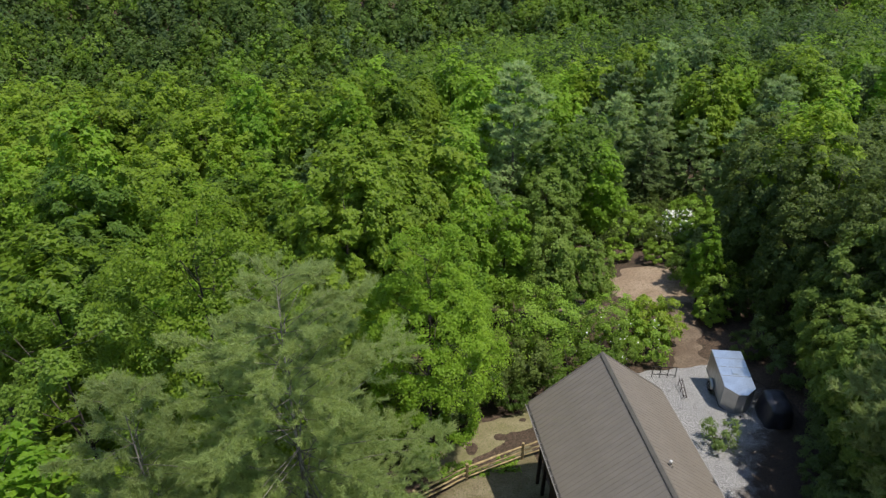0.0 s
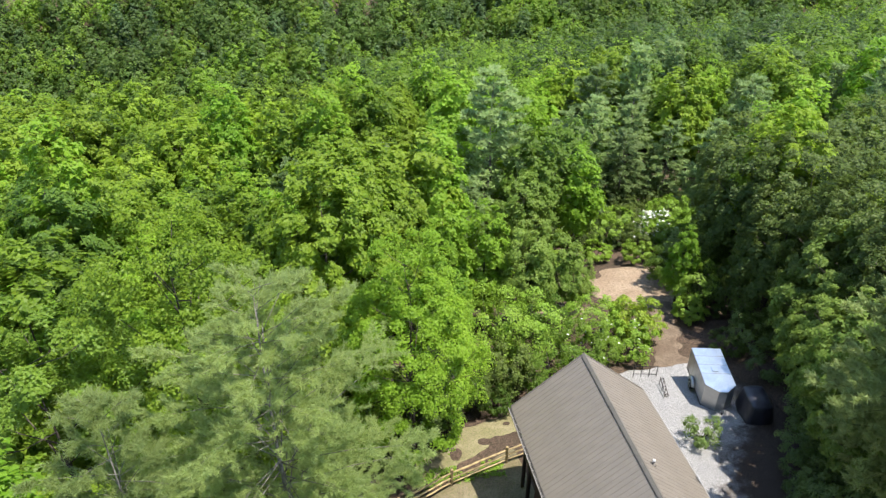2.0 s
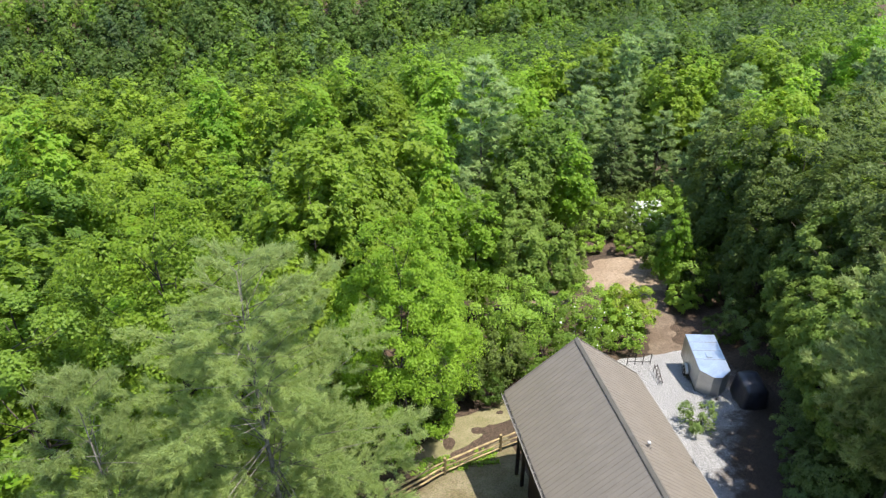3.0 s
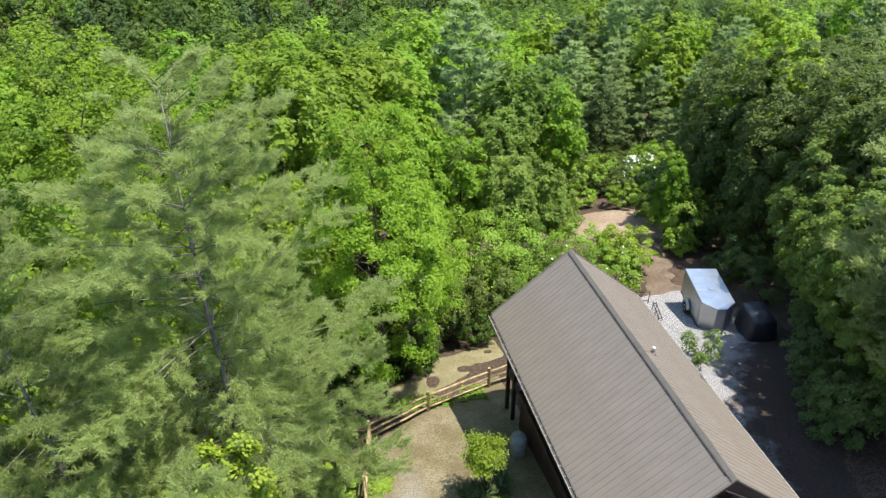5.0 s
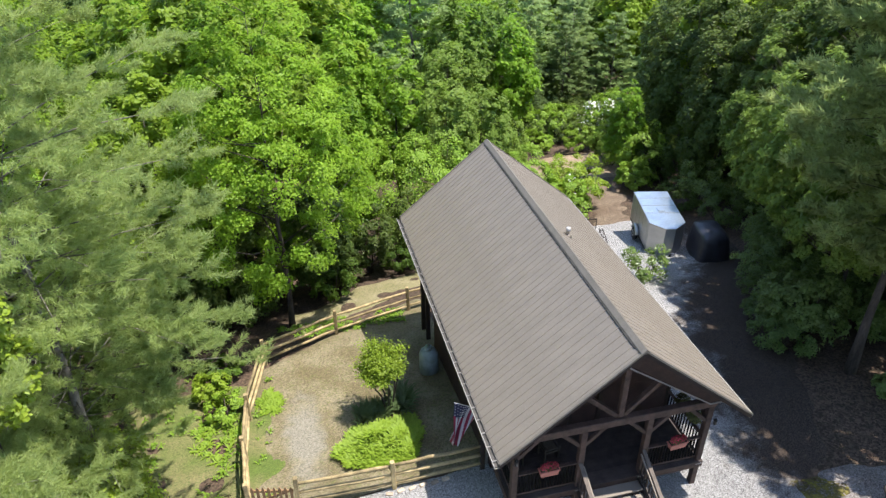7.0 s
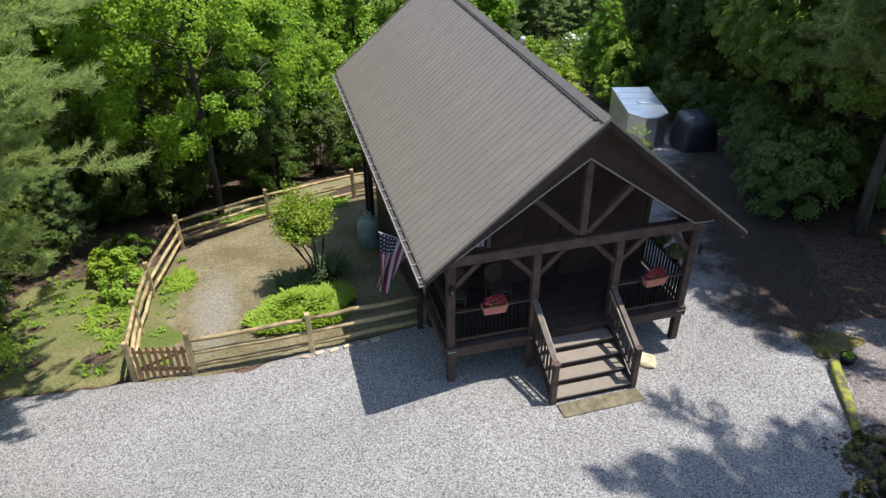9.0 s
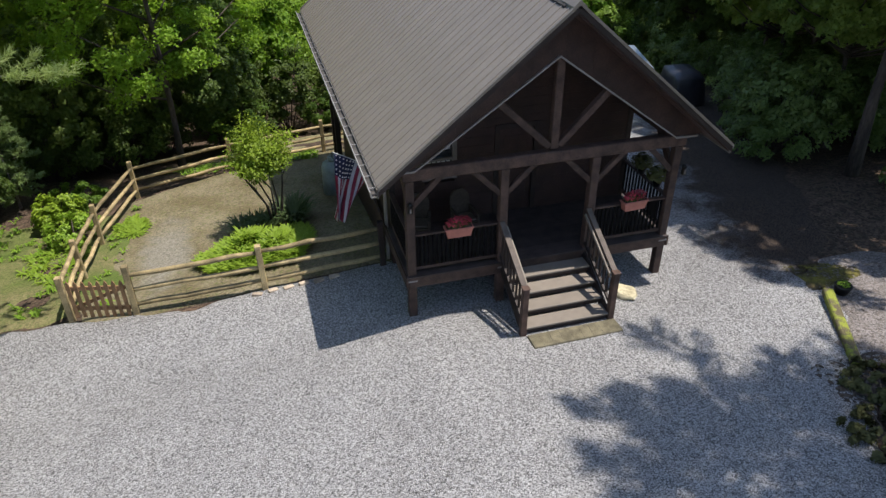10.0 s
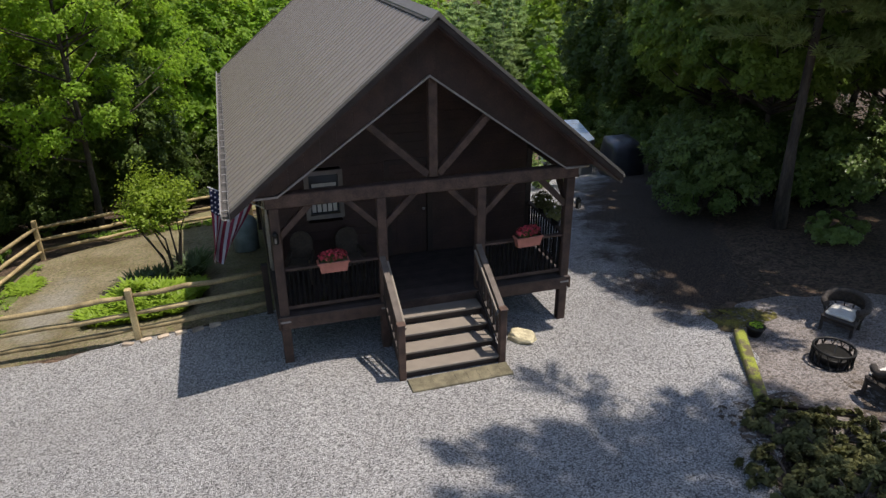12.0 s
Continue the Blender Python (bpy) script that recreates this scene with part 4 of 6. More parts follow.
tree("hickory_tree", *HICK, -21.5, 14.5, 1.15, 90, label="full yellow-green hickory in the forest")
tree("poplar_tree", *POP, -2.3, 20.5, 0.66, 120, label="bright green slender poplar")


def is_open(x, y):
    """Open ground where no forest tree stands."""
    if -9.5 < x < 12.2 and -45 < y < 15.5:
        return True
    if -30 < x < 12 and y < 1.0:
        return True
    if 10 < x < 21.5 and -6 < y < 17 or 10 < x < 17 and 17 <= y < 22:
        return True
    if 0.22 < math.atan2(x - 14, y - 17) < 0.5 and math.hypot(x - 14, y - 17) < 31:
        return True
    if 0.06 < math.atan2(x - 14, y - 17) < 0.42 and math.hypot(x - 14, y - 17) < 41:
        return True
    if ((x - 14.5) / 9.5) ** 2 + ((y - 33) / 8.5) ** 2 < 1:
        return True
    if 0.5 < x < 18 and 14 < y < 29:
        return True
    if -4.8 < x < 0.6 and 14 < y < 27:
        return True
    return -14.5 < x < -7 and -5 < y < 12


rng = np.random.default_rng(11)
HEROES = list(TREES)
for gy in np.arange(-28, 141, 4.6):
    for gx in np.arange(-82, 120, 4.6):
        x, y = gx + rng.uniform(-1.9, 1.9), gy + rng.uniform(-1.9, 1.9)
        a, b = rng.uniform(), rng.uniform()
        aside = x - (-8 + 0.22 * (y + 10))
        wide = -0.4 + 1.16 * (y + 11.3) + 3 if math.hypot(x - 5, y) < 42 else -99
        if aside < -0.66 * (y + 15) - 5 or x > max(0.88 * y + 9.1, wide) or is_open(x, y) or y > min(float(brow(np.array(x))) + 5, 84) or any((x - p) ** 2 + (y - q) ** 2 < d for p, q, d in HEROES):
            continue
        patch = noise.noise(Vector((x * 0.05, y * 0.05, 3.0)))
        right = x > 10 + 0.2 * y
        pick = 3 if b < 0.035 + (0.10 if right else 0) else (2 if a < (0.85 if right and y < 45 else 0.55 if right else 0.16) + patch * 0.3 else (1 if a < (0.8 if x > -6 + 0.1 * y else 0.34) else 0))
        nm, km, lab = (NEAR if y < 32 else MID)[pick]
        # right-hand ashes take the copy with shade in its colour
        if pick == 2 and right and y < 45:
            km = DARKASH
        s = (0.66 + 0.5 * ((a * 7.13) % 1)) * (0.75 if 12 < x < 30 and y < 14 else 1.0)
        tree(nm, *km, x, y, s, b * 360, s * (0.92 + 0.2 * b), label=lab, group="forest trees", category="pine tree" if "pine" in nm else "tree")


def forest_mass(name, seed, pts, material, quads, leaf, conifer=False):
    rng = np.random.default_rng(seed)
    out, tint = [], []
    for x, y in pts:
        H = rng.uniform(11, 19)
        R = rng.uniform(3.8, 5.6) * (0.65 if conifer else 1.0) * (1.2 if y > 160 else 0.9)
        V, C = broad_crown(int(rng.integers(1e6)), H, R, H * 0.2, quads // 11, 11, leaf, cone=0.8 if conifer else rng.uniform(0, 0.25), tri=True, loose=0.2, swell=0.9)
        tint.append(np.full(len(V) * 3, rng.uniform(-0.22, 0.3)))
        out.append(V.reshape(-1, 3) + np.array([x, y, float(hgt(x, y)) - 0.5]))
    me = faces_mesh(name, np.concatenate(out), 3)
    me.attributes.new("tint", "FLOAT", "POINT").data.foreach_set("value", np.concatenate(tint).astype(np.float32))
    return tagged(link(name, me, material), "", "forest", kind="stuff")


far = [[], [], [], []]
spur = [[], [], [], []]
for gy in np.concatenate([np.arange(84, 150, 5.2), np.arange(206, 296, 6.8)]):
    for gx in np.arange(-210, 290, 5.2 if gy < 160 else 6.8):
        x, y = gx + rng.uniform(-2.6, 2.6), gy + rng.uniform(-2.6, 2.6)
        if abs(x - (-8 + 0.22 * (y + 10))) > 0.66 * (y + 12) + 4 or (gy < 160 and y > float(brow(np.array(x))) + 9):
            continue
        p = noise.noise(Vector((x * 0.02, y * 0.02, 1.0)))
        q = rng.uniform() + p * 0.6 + (0.22 - 0.25 * float(smooth(10, 50, x)) if y < 150 else -0.05)
        (spur if gy < 160 else far)[3 if rng.uniform() < 0.12 else (0 if q < 0.45 else (1 if q < 0.78 else 2))].append((x, y))
for k, (m_, lab) in enumerate(((FARSHADE, "dark green wooded hillside in the distance"), (FARLEAF, "yellow-green wooded hillside in the distance"),
                               (FARBRIGHT, "bright green wooded hillside in the distance"), (FARPINE, "blue-green pines on the distant hillside"))):
    forest_mass("far_woods", 60 + k, far[k], m_, 830, 0.95, k == 3)["label"] = lab
    forest_mass("spur_woods", 65 + k, spur[k], m_, 1000, 0.62, k == 3)["label"] = lab.replace("hillside in the distance", "spur across the slope").replace("distant hillside", "spur across the slope")
back = [(x + rng.uniform(-3, 3), y + rng.uniform(-3, 3)) for x in np.arange(-70, 90, 9) for y in np.arange(-75, -42, 9)]
forest_mass("woods_behind", 70, back, BROADLEAF, 176, 1.0)["label"] = "leafy woods behind the gravel lot"

# ---- cabin ----
cabin = thing("cabin", 0, 0, 0, 0, "dark-stained timber cabin with a brown metal roof and a front porch", "cabin")
XM = 2.71                               # ridge line
EL, ER, ZE, ZR = -0.685, 6.18, 3.30, 6.10   # eaves and ridge
YF, YB = -0.655, 11.70                  # roof ends
WF, WB = 1.90, 9.2                     # front and back wall
FLOOR = 0.95
SL = math.atan2(ZR - ZE, XM - EL)


def roof_z(x):
    return ZR - (ZR - ZE) * abs(x - XM) / (XM - EL)


def roof_panel_mesh(run, width, ribs):
    """A ribbed metal sheet: x down the slope, y along the eave."""
    bm = bmesh.new()
    prof = []
    pitch = width / ribs
    for k in range(ribs):
        y = k * pitch
        prof += [(y, 0.0), (y + pitch * 0.43, 0.0), (y + pitch * 0.46, 0.016), (y + pitch * 0.54, 0.016), (y + pitch * 0.57, 0.0)]
    prof.append((width, 0.0))
    rows = [[bm.verts.new((x, y, z + dz)) for y, z in prof] for x, dz in ((0, 0), (run, 0))]
    low = [[bm.verts.new((x, y, -0.03)) for y in (0, width)] for x in (0, run)]
    for a, b in zip(range(len(prof) - 1), range(1, len(prof))):
        bm.faces.new((rows[0][a], rows[1][a], rows[1][b], rows[0][b]))
    bm.faces.new([low[0][0], low[0][1], low[1][1], low[1][0]])
    for r, l in ((0, 0), (1, 1)):
        bm.faces.new([rows[r][k] for k in range(len(prof))] + [low[l][1], low[l][0]])
    bmesh.ops.recalc_face_normals(bm, faces=bm.faces[:])
    me = bpy.data.meshes.new("roof_panel")
    bm.to_mesh(me)
    bm.free()
    me.materials.append(ROOF)
    return me


NP = 13
PW = (YB - YF) / NP
RUN = math.hypot(XM - EL, ZR - ZE)
pms = {-1: roof_panel_mesh(RUN, PW - 0.004, 4), 1: roof_panel_mesh(RUN * (ER - XM) / (XM - EL), PW - 0.004, 4)}
for k in range(NP):
    for sgn in (-1, 1):
        m = Matrix.Translation((XM, YF + k * PW if sgn > 0 else YF + (k + 1) * PW, ZR)) @ Matrix.Rotation(0 if sgn > 0 else math.pi, 4, "Z") @ Matrix.Rotation(SL, 4, "Y")
        o = link("roof_panel", pms[sgn], None, cabin)
        o.matrix_basis = m
# underside deck of the roof
for sgn, xe in ((-1, EL), (1, ER)):
    ZE = roof_z(xe)
    part("roof_deck", prism([(XM, ZR - 0.05), (xe - sgn * 0.03, ZE - 0.045), (xe - sgn * 0.03, ZE - 0.15), (XM, ZR - 0.19)], YF + 0.03, YB - 0.03), SOFFIT, cabin)
    for y0, y1, d in ((YF - 0.035, YF + 0.02, -1), (YB - 0.02, YB + 0.035, 1)):
        part("rake_trim", prism([(XM, ZR + 0.035), (xe, ZE + 0.035), (xe, ZE - 0.025), (XM, ZR - 0.025)], y0, y1), RIDGE, cabin, "brown metal rake trim")
        part("rake_board", prism([(XM, ZR - 0.027), (xe, ZE - 0.027), (xe, ZE - 0.14), (XM, ZR - 0.14)], y0 + 0.012 * (d < 0), y1 - 0.012 * (d > 0)), BROWN, cabin, "dark brown rake board")
ZE = 3.30
cz = (ZR - ZE) / (XM - EL)
prof = [(-0.125, -0.125 * cz + 0.03), (-0.115, -0.115 * cz + 0.05), (0, 0.06), (0.115, -0.115 * cz + 0.05), (0.125, -0.125 * cz + 0.03), (0, 0.01)]
part("ridge_cap", prism([(XM + a, ZR + b) for a, b in prof], YF - 0.03, YB + 0.03), RIDGE, cabin, "brown metal ridge cap")
part("ridge_seam", prism([(XM - 0.15, ZR - 0.15 * cz + 0.036), (XM - 0.124, ZR - 0.124 * cz + 0.036), (XM - 0.124, ZR - 0.124 * cz - 0.02), (XM - 0.15, ZR - 0.15 * cz - 0.02)], YF + 0.25, YB - 0.1), GUTTER_IN, cabin, "thin dark strip along the ridge cap")
# gutter on the yard side: open trough with hangers
g = part("gutter", prism([(EL - 0.15, ZE - 0.03), (EL - 0.13, ZE - 0.03), (EL - 0.11, ZE - 0.13), (EL - 0.03, ZE - 0.13), (EL - 0.03, ZE - 0.15), (EL - 0.13, ZE - 0.15)], YF, YB), GUTTER, cabin, "pale metal gutter")
part("trough", bx(EL - 0.115, EL - 0.025, YF + 0.02, YB - 0.02, ZE - 0.128, ZE - 0.085), GUTTER_IN, g)
for k in range(26):
    y = YF + 0.15 + k * 0.46
    part("hanger", bx(EL - 0.14, EL - 0.02, y, y + 0.022, ZE - 0.045, ZE - 0.035), GUTTER, g)
part("fascia", bx(EL - 0.022, EL + 0.01, YF + 0.03, YB - 0.03, ZE - 0.19, ZE - 0.02), RIDGE, cabin)
part("fascia", bx(ER - 0.01, ER + 0.022, YF + 0.03, YB - 0.03, roof_z(ER) - 0.19, roof_z(ER) - 0.02), RIDGE, cabin)
part("drip_edge", bx(ER + 0.024, ER + 0.05, YF, YB, roof_z(ER) - 0.075, roof_z(ER) - 0.02), GUTTER, cabin, "pale metal drip edge")
part("downspout", stick((EL + 0.05, 2.2, ZE - 0.15), (-0.07, 2.15, 2.75), 0.06, 0.08), GUTTER, cabin, "pale metal downspout")
part("downspout", bx(-0.11, -0.04, 2.11, 2.19, 0.0, 2.76, 0.01), GUTTER, cabin)
# gable boards, split in vertical boards, with a pale edge trim
TA = 5.10
bw = 0.28
for y0, y1 in ((-0.06, -0.02), (YB - 0.9, YB - 0.86)):
    x = EL + 0.14
    while x < ER - 0.16:
        x1 = min(x + bw, ER - 0.14)
        cuts = [x] + ([XM] if x < XM < x1 else []) + [x1 - 0.002]
        top = [(c, roof_z(c) - 0.17) for c in cuts]
        def bot(c):
            d = abs(c - XM)
            return max(3.26, TA - d * (TA - 3.26) / 2.62)
        low = [(c, bot(c)) for c in cuts[::-1]]
        if all(a[1] > b[1] + 0.01 for a, b in zip(top, low[::-1])):
            part("gable_board", prism(top + low, y0, y1), SOFFIT, cabin)
        x = x1
for sgn in (-1, 1):
    a, b = (XM + 0.02, TA), (XM + sgn * 2.62, 3.26)
    part("edge_trim", prism([a, b, (b[0], b[1] - 0.036), (a[0], a[1] - 0.04)], -0.085, -0.018), TRIM, cabin, "pale edge trim")
    part("edge_trim", prism([b, (XM + sgn * 3.10, 3.25), (XM + sgn * 3.10, 3.215), (b[0], b[1] - 0.036)], -0.085, -0.018), TRIM, cabin)
# porch frame
PX = (0.0, 1.85, 3.72, 5.5)
for i, x in enumerate(PX):
    zb = float(hgt(np.array(x), np.array(0.0))) - 0.3
    p = part("porch_post", bx(x - 0.085, x + 0.085, 0.0, 0.17, zb, 3.01, 0.012), BEAM, cabin, "rough-sawn brown porch post")
    part("post_cap", bx(x - 0.092, x + 0.092, -0.034, 0.178, 0.815, 0.85), TRIM, p)
    for sgn in (-1, 1):
        xx = x + sgn * 0.62
        if -0.1 < xx < 5.6:
            part("knee_brace", stick((x + sgn * 0.06, 0.085, 2.47), (x + sgn * 0.62, 0.085, 3.03), 0.09, 0.11, 0.008), BEAM, cabin)
part("tie_beam", bx(-0.14, 5.64, -0.01, 0.18, 3.01, 3.25, 0.02), BEAM, cabin, "rough-sawn brown tie beam")
part("king_post", bx(XM + 0.02, XM + 0.18, 0.02, 0.16, 3.29, 5.15, 0.012), BEAM, cabin)
part("truss_strut", stick((XM, 0.09, 3.34), (1.42, 0.09, 4.55), 0.13, 0.13, 0.01), BEAM, cabin)
part("truss_strut", stick((XM + 0.2, 0.09, 3.34), (4.05, 0.09, 4.55), 0.13, 0.13, 0.01), BEAM, cabin)
for sgn in (-1, 1):
    part("rafter", stick((XM, 0.09, ZR - 0.36), (XM + sgn * 2.9, 0.09, ZR - 0.36 - 2.9 * cz), 0.12, 0.16), BEAM, cabin)
part("plate_beam", bx(-0.09, 0.09, 0.19, WF - 0.01, 3.06, 3.27, 0.01), BEAM, cabin)
part("plate_beam", bx(5.41, 5.59, 0.19, WF - 0.01, 3.06, 3.27, 0.01), BEAM, cabin)
for x in (0.0, 5.5):
    part("knee_brace", stick((x, 0.17, 2.47), (x, 0.75, 3.05), 0.09, 0.11), BEAM, cabin)
# floor framing and boards
part("rim_joist", bx(-0.06, 5.56, -0.03, 0.0 - 0.003, FLOOR - 0.27, FLOOR - 0.03, 0.006), BEAM, cabin)
part("rim_joist", bx(-0.13, -0.09, -0.03, WB + 1.4, FLOOR - 0.27, FLOOR - 0.03), BEAM, cabin)
part("rim_joist", bx(5.59, 5.63, -0.03, WB + 1.4, FLOOR - 0.27, FLOOR - 0.03), BEAM, cabin)
nb = 14
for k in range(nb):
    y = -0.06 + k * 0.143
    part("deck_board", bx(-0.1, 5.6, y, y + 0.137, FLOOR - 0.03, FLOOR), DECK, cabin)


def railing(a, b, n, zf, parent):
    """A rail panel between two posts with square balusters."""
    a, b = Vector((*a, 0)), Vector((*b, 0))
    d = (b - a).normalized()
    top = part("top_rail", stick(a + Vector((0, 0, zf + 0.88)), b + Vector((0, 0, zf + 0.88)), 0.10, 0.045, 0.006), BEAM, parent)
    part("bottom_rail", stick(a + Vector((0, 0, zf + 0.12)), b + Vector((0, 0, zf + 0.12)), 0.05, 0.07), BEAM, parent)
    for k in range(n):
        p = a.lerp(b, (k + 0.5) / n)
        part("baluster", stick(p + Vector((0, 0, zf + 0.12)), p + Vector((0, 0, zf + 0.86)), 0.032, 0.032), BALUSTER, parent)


railing((0.085, 0.085), (1.765, 0.085), 19, FLOOR, cabin)
railing((3.805, 0.085), (5.415, 0.085), 18, FLOOR, cabin)
railing((0.0, 0.17), (0.0, WF), 14, FLOOR, cabin)
railing((5.5, 0.17), (5.5, WF), 14, FLOOR, cabin)

# stairs: four treads between newels
SX0, SX1, SY = 1.82, 3.66, -1.36
G0 = 0.13
NT = 1.22
RISE = (FLOOR - G0) / 5
for k in range(4):
    z = G0 + RISE * (k + 1)
    y = SY - 0.03 + 0.325 * k
    part("tread", bx(SX0 + 0.05, SX1 - 0.05, y, y + 0.335, z - 0.045, z, 0.008), TREAD, cabin, "tan composite stair tread")
    part("riser", bx(SX0 + 0.06, SX1 - 0.06, y + 0.045, y + 0.065, z - RISE + 0.002, z - 0.047), BROWN, cabin)
for x in (SX0, SX1):
    part("stringer", stick((x + (0.03 if x < 2 else -0.03), SY, G0 + 0.02), (x + (0.03 if x < 2 else -0.03), -0.05, FLOOR - 0.12), 0.04, 0.26), BROWN, cabin)
    nw = part("newel_post", bx(x - 0.06, x + 0.06, SY - 0.06, SY + 0.06, G0 - 0.3, NT, 0.008), BEAM, cabin, "square brown newel post")
    part("newel_cap", bx(x - 0.075, x + 0.075, SY - 0.075, SY + 0.075, NT, NT + 0.03, 0.008), BEAM, nw)
    part("hand_rail", stick((x, SY, NT - 0.03), (x, 0.0, FLOOR + 0.93), 0.11, 0.045, 0.006), HANDRAIL, cabin, "weathered grey-brown hand rail")
    xi = x + (0.085 if x < 2 else -0.085)
    part("grab_rail", stick((xi, SY + 0.02, NT - 0.10), (xi, -0.05, FLOOR + 0.84), 0.035, 0.06, 0.006), TREAD, cabin, "pale tan grab rail")
    part("lower_rail", stick((x, SY, G0 + 0.30), (x, 0.0, FLOOR + 0.14), 0.05, 0.06), BROWN, cabin)
    for k in range(8):
        f = (k + 0.7) / 8.4
        y = SY + (0 - SY) * f
        part("baluster", stick((x, y, G0 + 0.30 + (FLOOR + 0.14 - G0 - 0.30) * f), (x, y, NT - 0.05 + (FLOOR + 0.91 - NT + 0.05) * f), 0.036, 0.036), BROWN, cabin)

# walls of horizontal siding, each course a board
def siding(x0, x1, y0, y1, z0, top, holes=(), parent=cabin, axis="x"):
    """Courses of log siding over a wall; holes are (a0, a1, z0, z1) along the wall."""
    z = z0
    while True:
        zt = z + 0.19
        if axis == "x":
            zmax = top(x0 + 0.01), top((x0 + x1) / 2), top(x1 - 0.01)
        segs = [(x0, x1)] if axis == "x" else [(y0, y1)]
        if axis == "x" and zt > ZE:
            half = (XM - EL) * (ZR - 0.2 - zt) / (ZR - ZE)
            if half < 0.15:
                break
            segs = [(max(x0, XM - half), min(x1, XM + half))]
        elif axis == "y" and zt > top(0):
            break
        for h0, h1, hz0, hz1 in holes:
            if z < hz1 - 0.01 and zt > hz0 + 0.01:
                nxt = []
                for a, b in segs:
                    if h0 > a and h1 < b:
                        nxt += [(a, h0), (h1, b)]
                    elif h1 <= a or h0 >= b:
                        nxt.append((a, b))
                    elif h0 <= a:
                        nxt.append((h1, b))
                    else:
                        nxt.append((a, h0))
                segs = nxt
        for a, b in segs:
            if b - a > 0.03:
                bm = bx(a, b, y0, y1, z, zt - 0.001, 0.003) if axis == "x" else bx(x0, x1, a, b, z, zt - 0.001, 0.003)
                part("siding_board", bm, SIDING, parent)
        z = zt


WIN = (0.74, 1.42, 2.02, 2.95)
DOOR = (2.35, 3.25, FLOOR, 3.02)
siding(0.0, 5.5, WF, WF + 0.12, FLOOR, roof_z, [WIN, DOOR])
siding(0.0, 5.5, WB - 0.12, WB, -1.6, roof_z)
siding(0.0, 0.12, WF + 0.12, WB - 0.12, -1.4, lambda x: 3.2, axis="y")
siding(5.38, 5.5, WF + 0.12, WB - 0.12, -1.4, lambda x: 3.2, axis="y")
part("corner_board", bx(-0.02, 0.1, WF - 0.02, WF + 0.1, FLOOR, 3.2), BROWN, cabin)
part("corner_board", bx(5.40, 5.52, WF - 0.02, WF + 0.1, FLOOR, 3.2), BROWN, cabin)
part("interior_floor", bx(0.13, 5.37, WF + 0.13, WB - 0.13, FLOOR - 0.06, FLOOR - 0.02), DECK, cabin)
# window and door in the front wall
w = part("window", bx(WIN[0] + 0.05, WIN[1] - 0.05, WF + 0.05, WF + 0.07, WIN[2] + 0.05, WIN[3] - 0.05), GLASSM, cabin, "window with pale frame and white blind")
for a in ((WIN[0] - 0.04, WIN[0] + 0.05, WIN[2] - 0.04, WIN[3] + 0.04), (WIN[1] - 0.05, WIN[1] + 0.04, WIN[2] - 0.04, WIN[3] + 0.04),
          (WIN[0] + 0.05, WIN[1] - 0.05, WIN[2] - 0.04, WIN[2] + 0.05), (WIN[0] + 0.05, WIN[1] - 0.05, WIN[3] - 0.05, WIN[3] + 0.04), (WIN[0] + 0.05, WIN[1] - 0.05, 2.42, 2.47)):
    part("window_frame", bx(a[0], a[1], WF - 0.03, WF + 0.045, a[2], a[3]), WINTRIM, w)
for k in range(5):
    x = WIN[0] + 0.09 + k * 0.105
    part("blind_slat", bx(x, x + 0.075, WF + 0.04, WF + 0.048, WIN[2] + 0.09, 2.38), WHITE, w)
part("valance", bx(WIN[0] + 0.11, WIN[1] - 0.09, WF + 0.038, WF + 0.048, 2.64, WIN[3] - 0.24), WHITE, w)
d = part("door", bx(DOOR[0] + 0.06, DOOR[1] - 0.06, WF + 0.04, WF + 0.085, DOOR[2] + 0.01, DOOR[3] - 0.06, 0.004), SIDING, cabin, "dark brown panelled front door")
for a in ((DOOR[0] - 0.05, DOOR[0] + 0.055, DOOR[2], DOOR[3] + 0.05), (DOOR[1] - 0.055, DOOR[1] + 0.05, DOOR[2], DOOR[3] + 0.05), (DOOR[0] + 0.055, DOOR[1] - 0.055, DOOR[3] - 0.055, DOOR[3] + 0.05)):
    part("door_frame", bx(a[0], a[1], WF - 0.025, WF + 0.05, a[2], a[3]), BROWN, d)
part("handle", lathe([(0.012, 0), (0.03, 0.01), (0.032, 0.035), (0.01, 0.05)], 10), TRIM, d, "dull metal knob").matrix_basis = pose(DOOR[1] - 0.13, WF + 0.04, FLOOR + 1.0, 90)
for zz in (1.15, 2.05):
    part("door_panel", bx(DOOR[0] + 0.18, DOOR[1] - 0.18, WF + 0.028, WF + 0.039, zz, zz + 0.72, 0.004), SIDING, d)
# back porch posts
for y in (9.9, 10.75):
    for x in (-0.08, 5.55):
        part("back_post", bx(x - 0.08, x + 0.08, y - 0.08, y + 0.08, -2.2, 3.15, 0.01), BROWN, cabin)
part("back_deck", bx(-0.1, 5.6, WB, 10.8, FLOOR - 0.2, FLOOR), DECK, cabin)
# roof vent
v = part("vent_pipe", lathe([(0.055, -0.1), (0.055, 0.17), (0.068, 0.17), (0.068, 0.27), (0.02, 0.29)], 14), WHITE, cabin, "white plastic roof vent pipe")
v.matrix_basis = pose(3.337, 5.33, roof_z(3.337))
part("flashing", lathe([(0.13, -0.05), (0.09, 0.02), (0.06, 0.06)], 14), RIDGE, v)
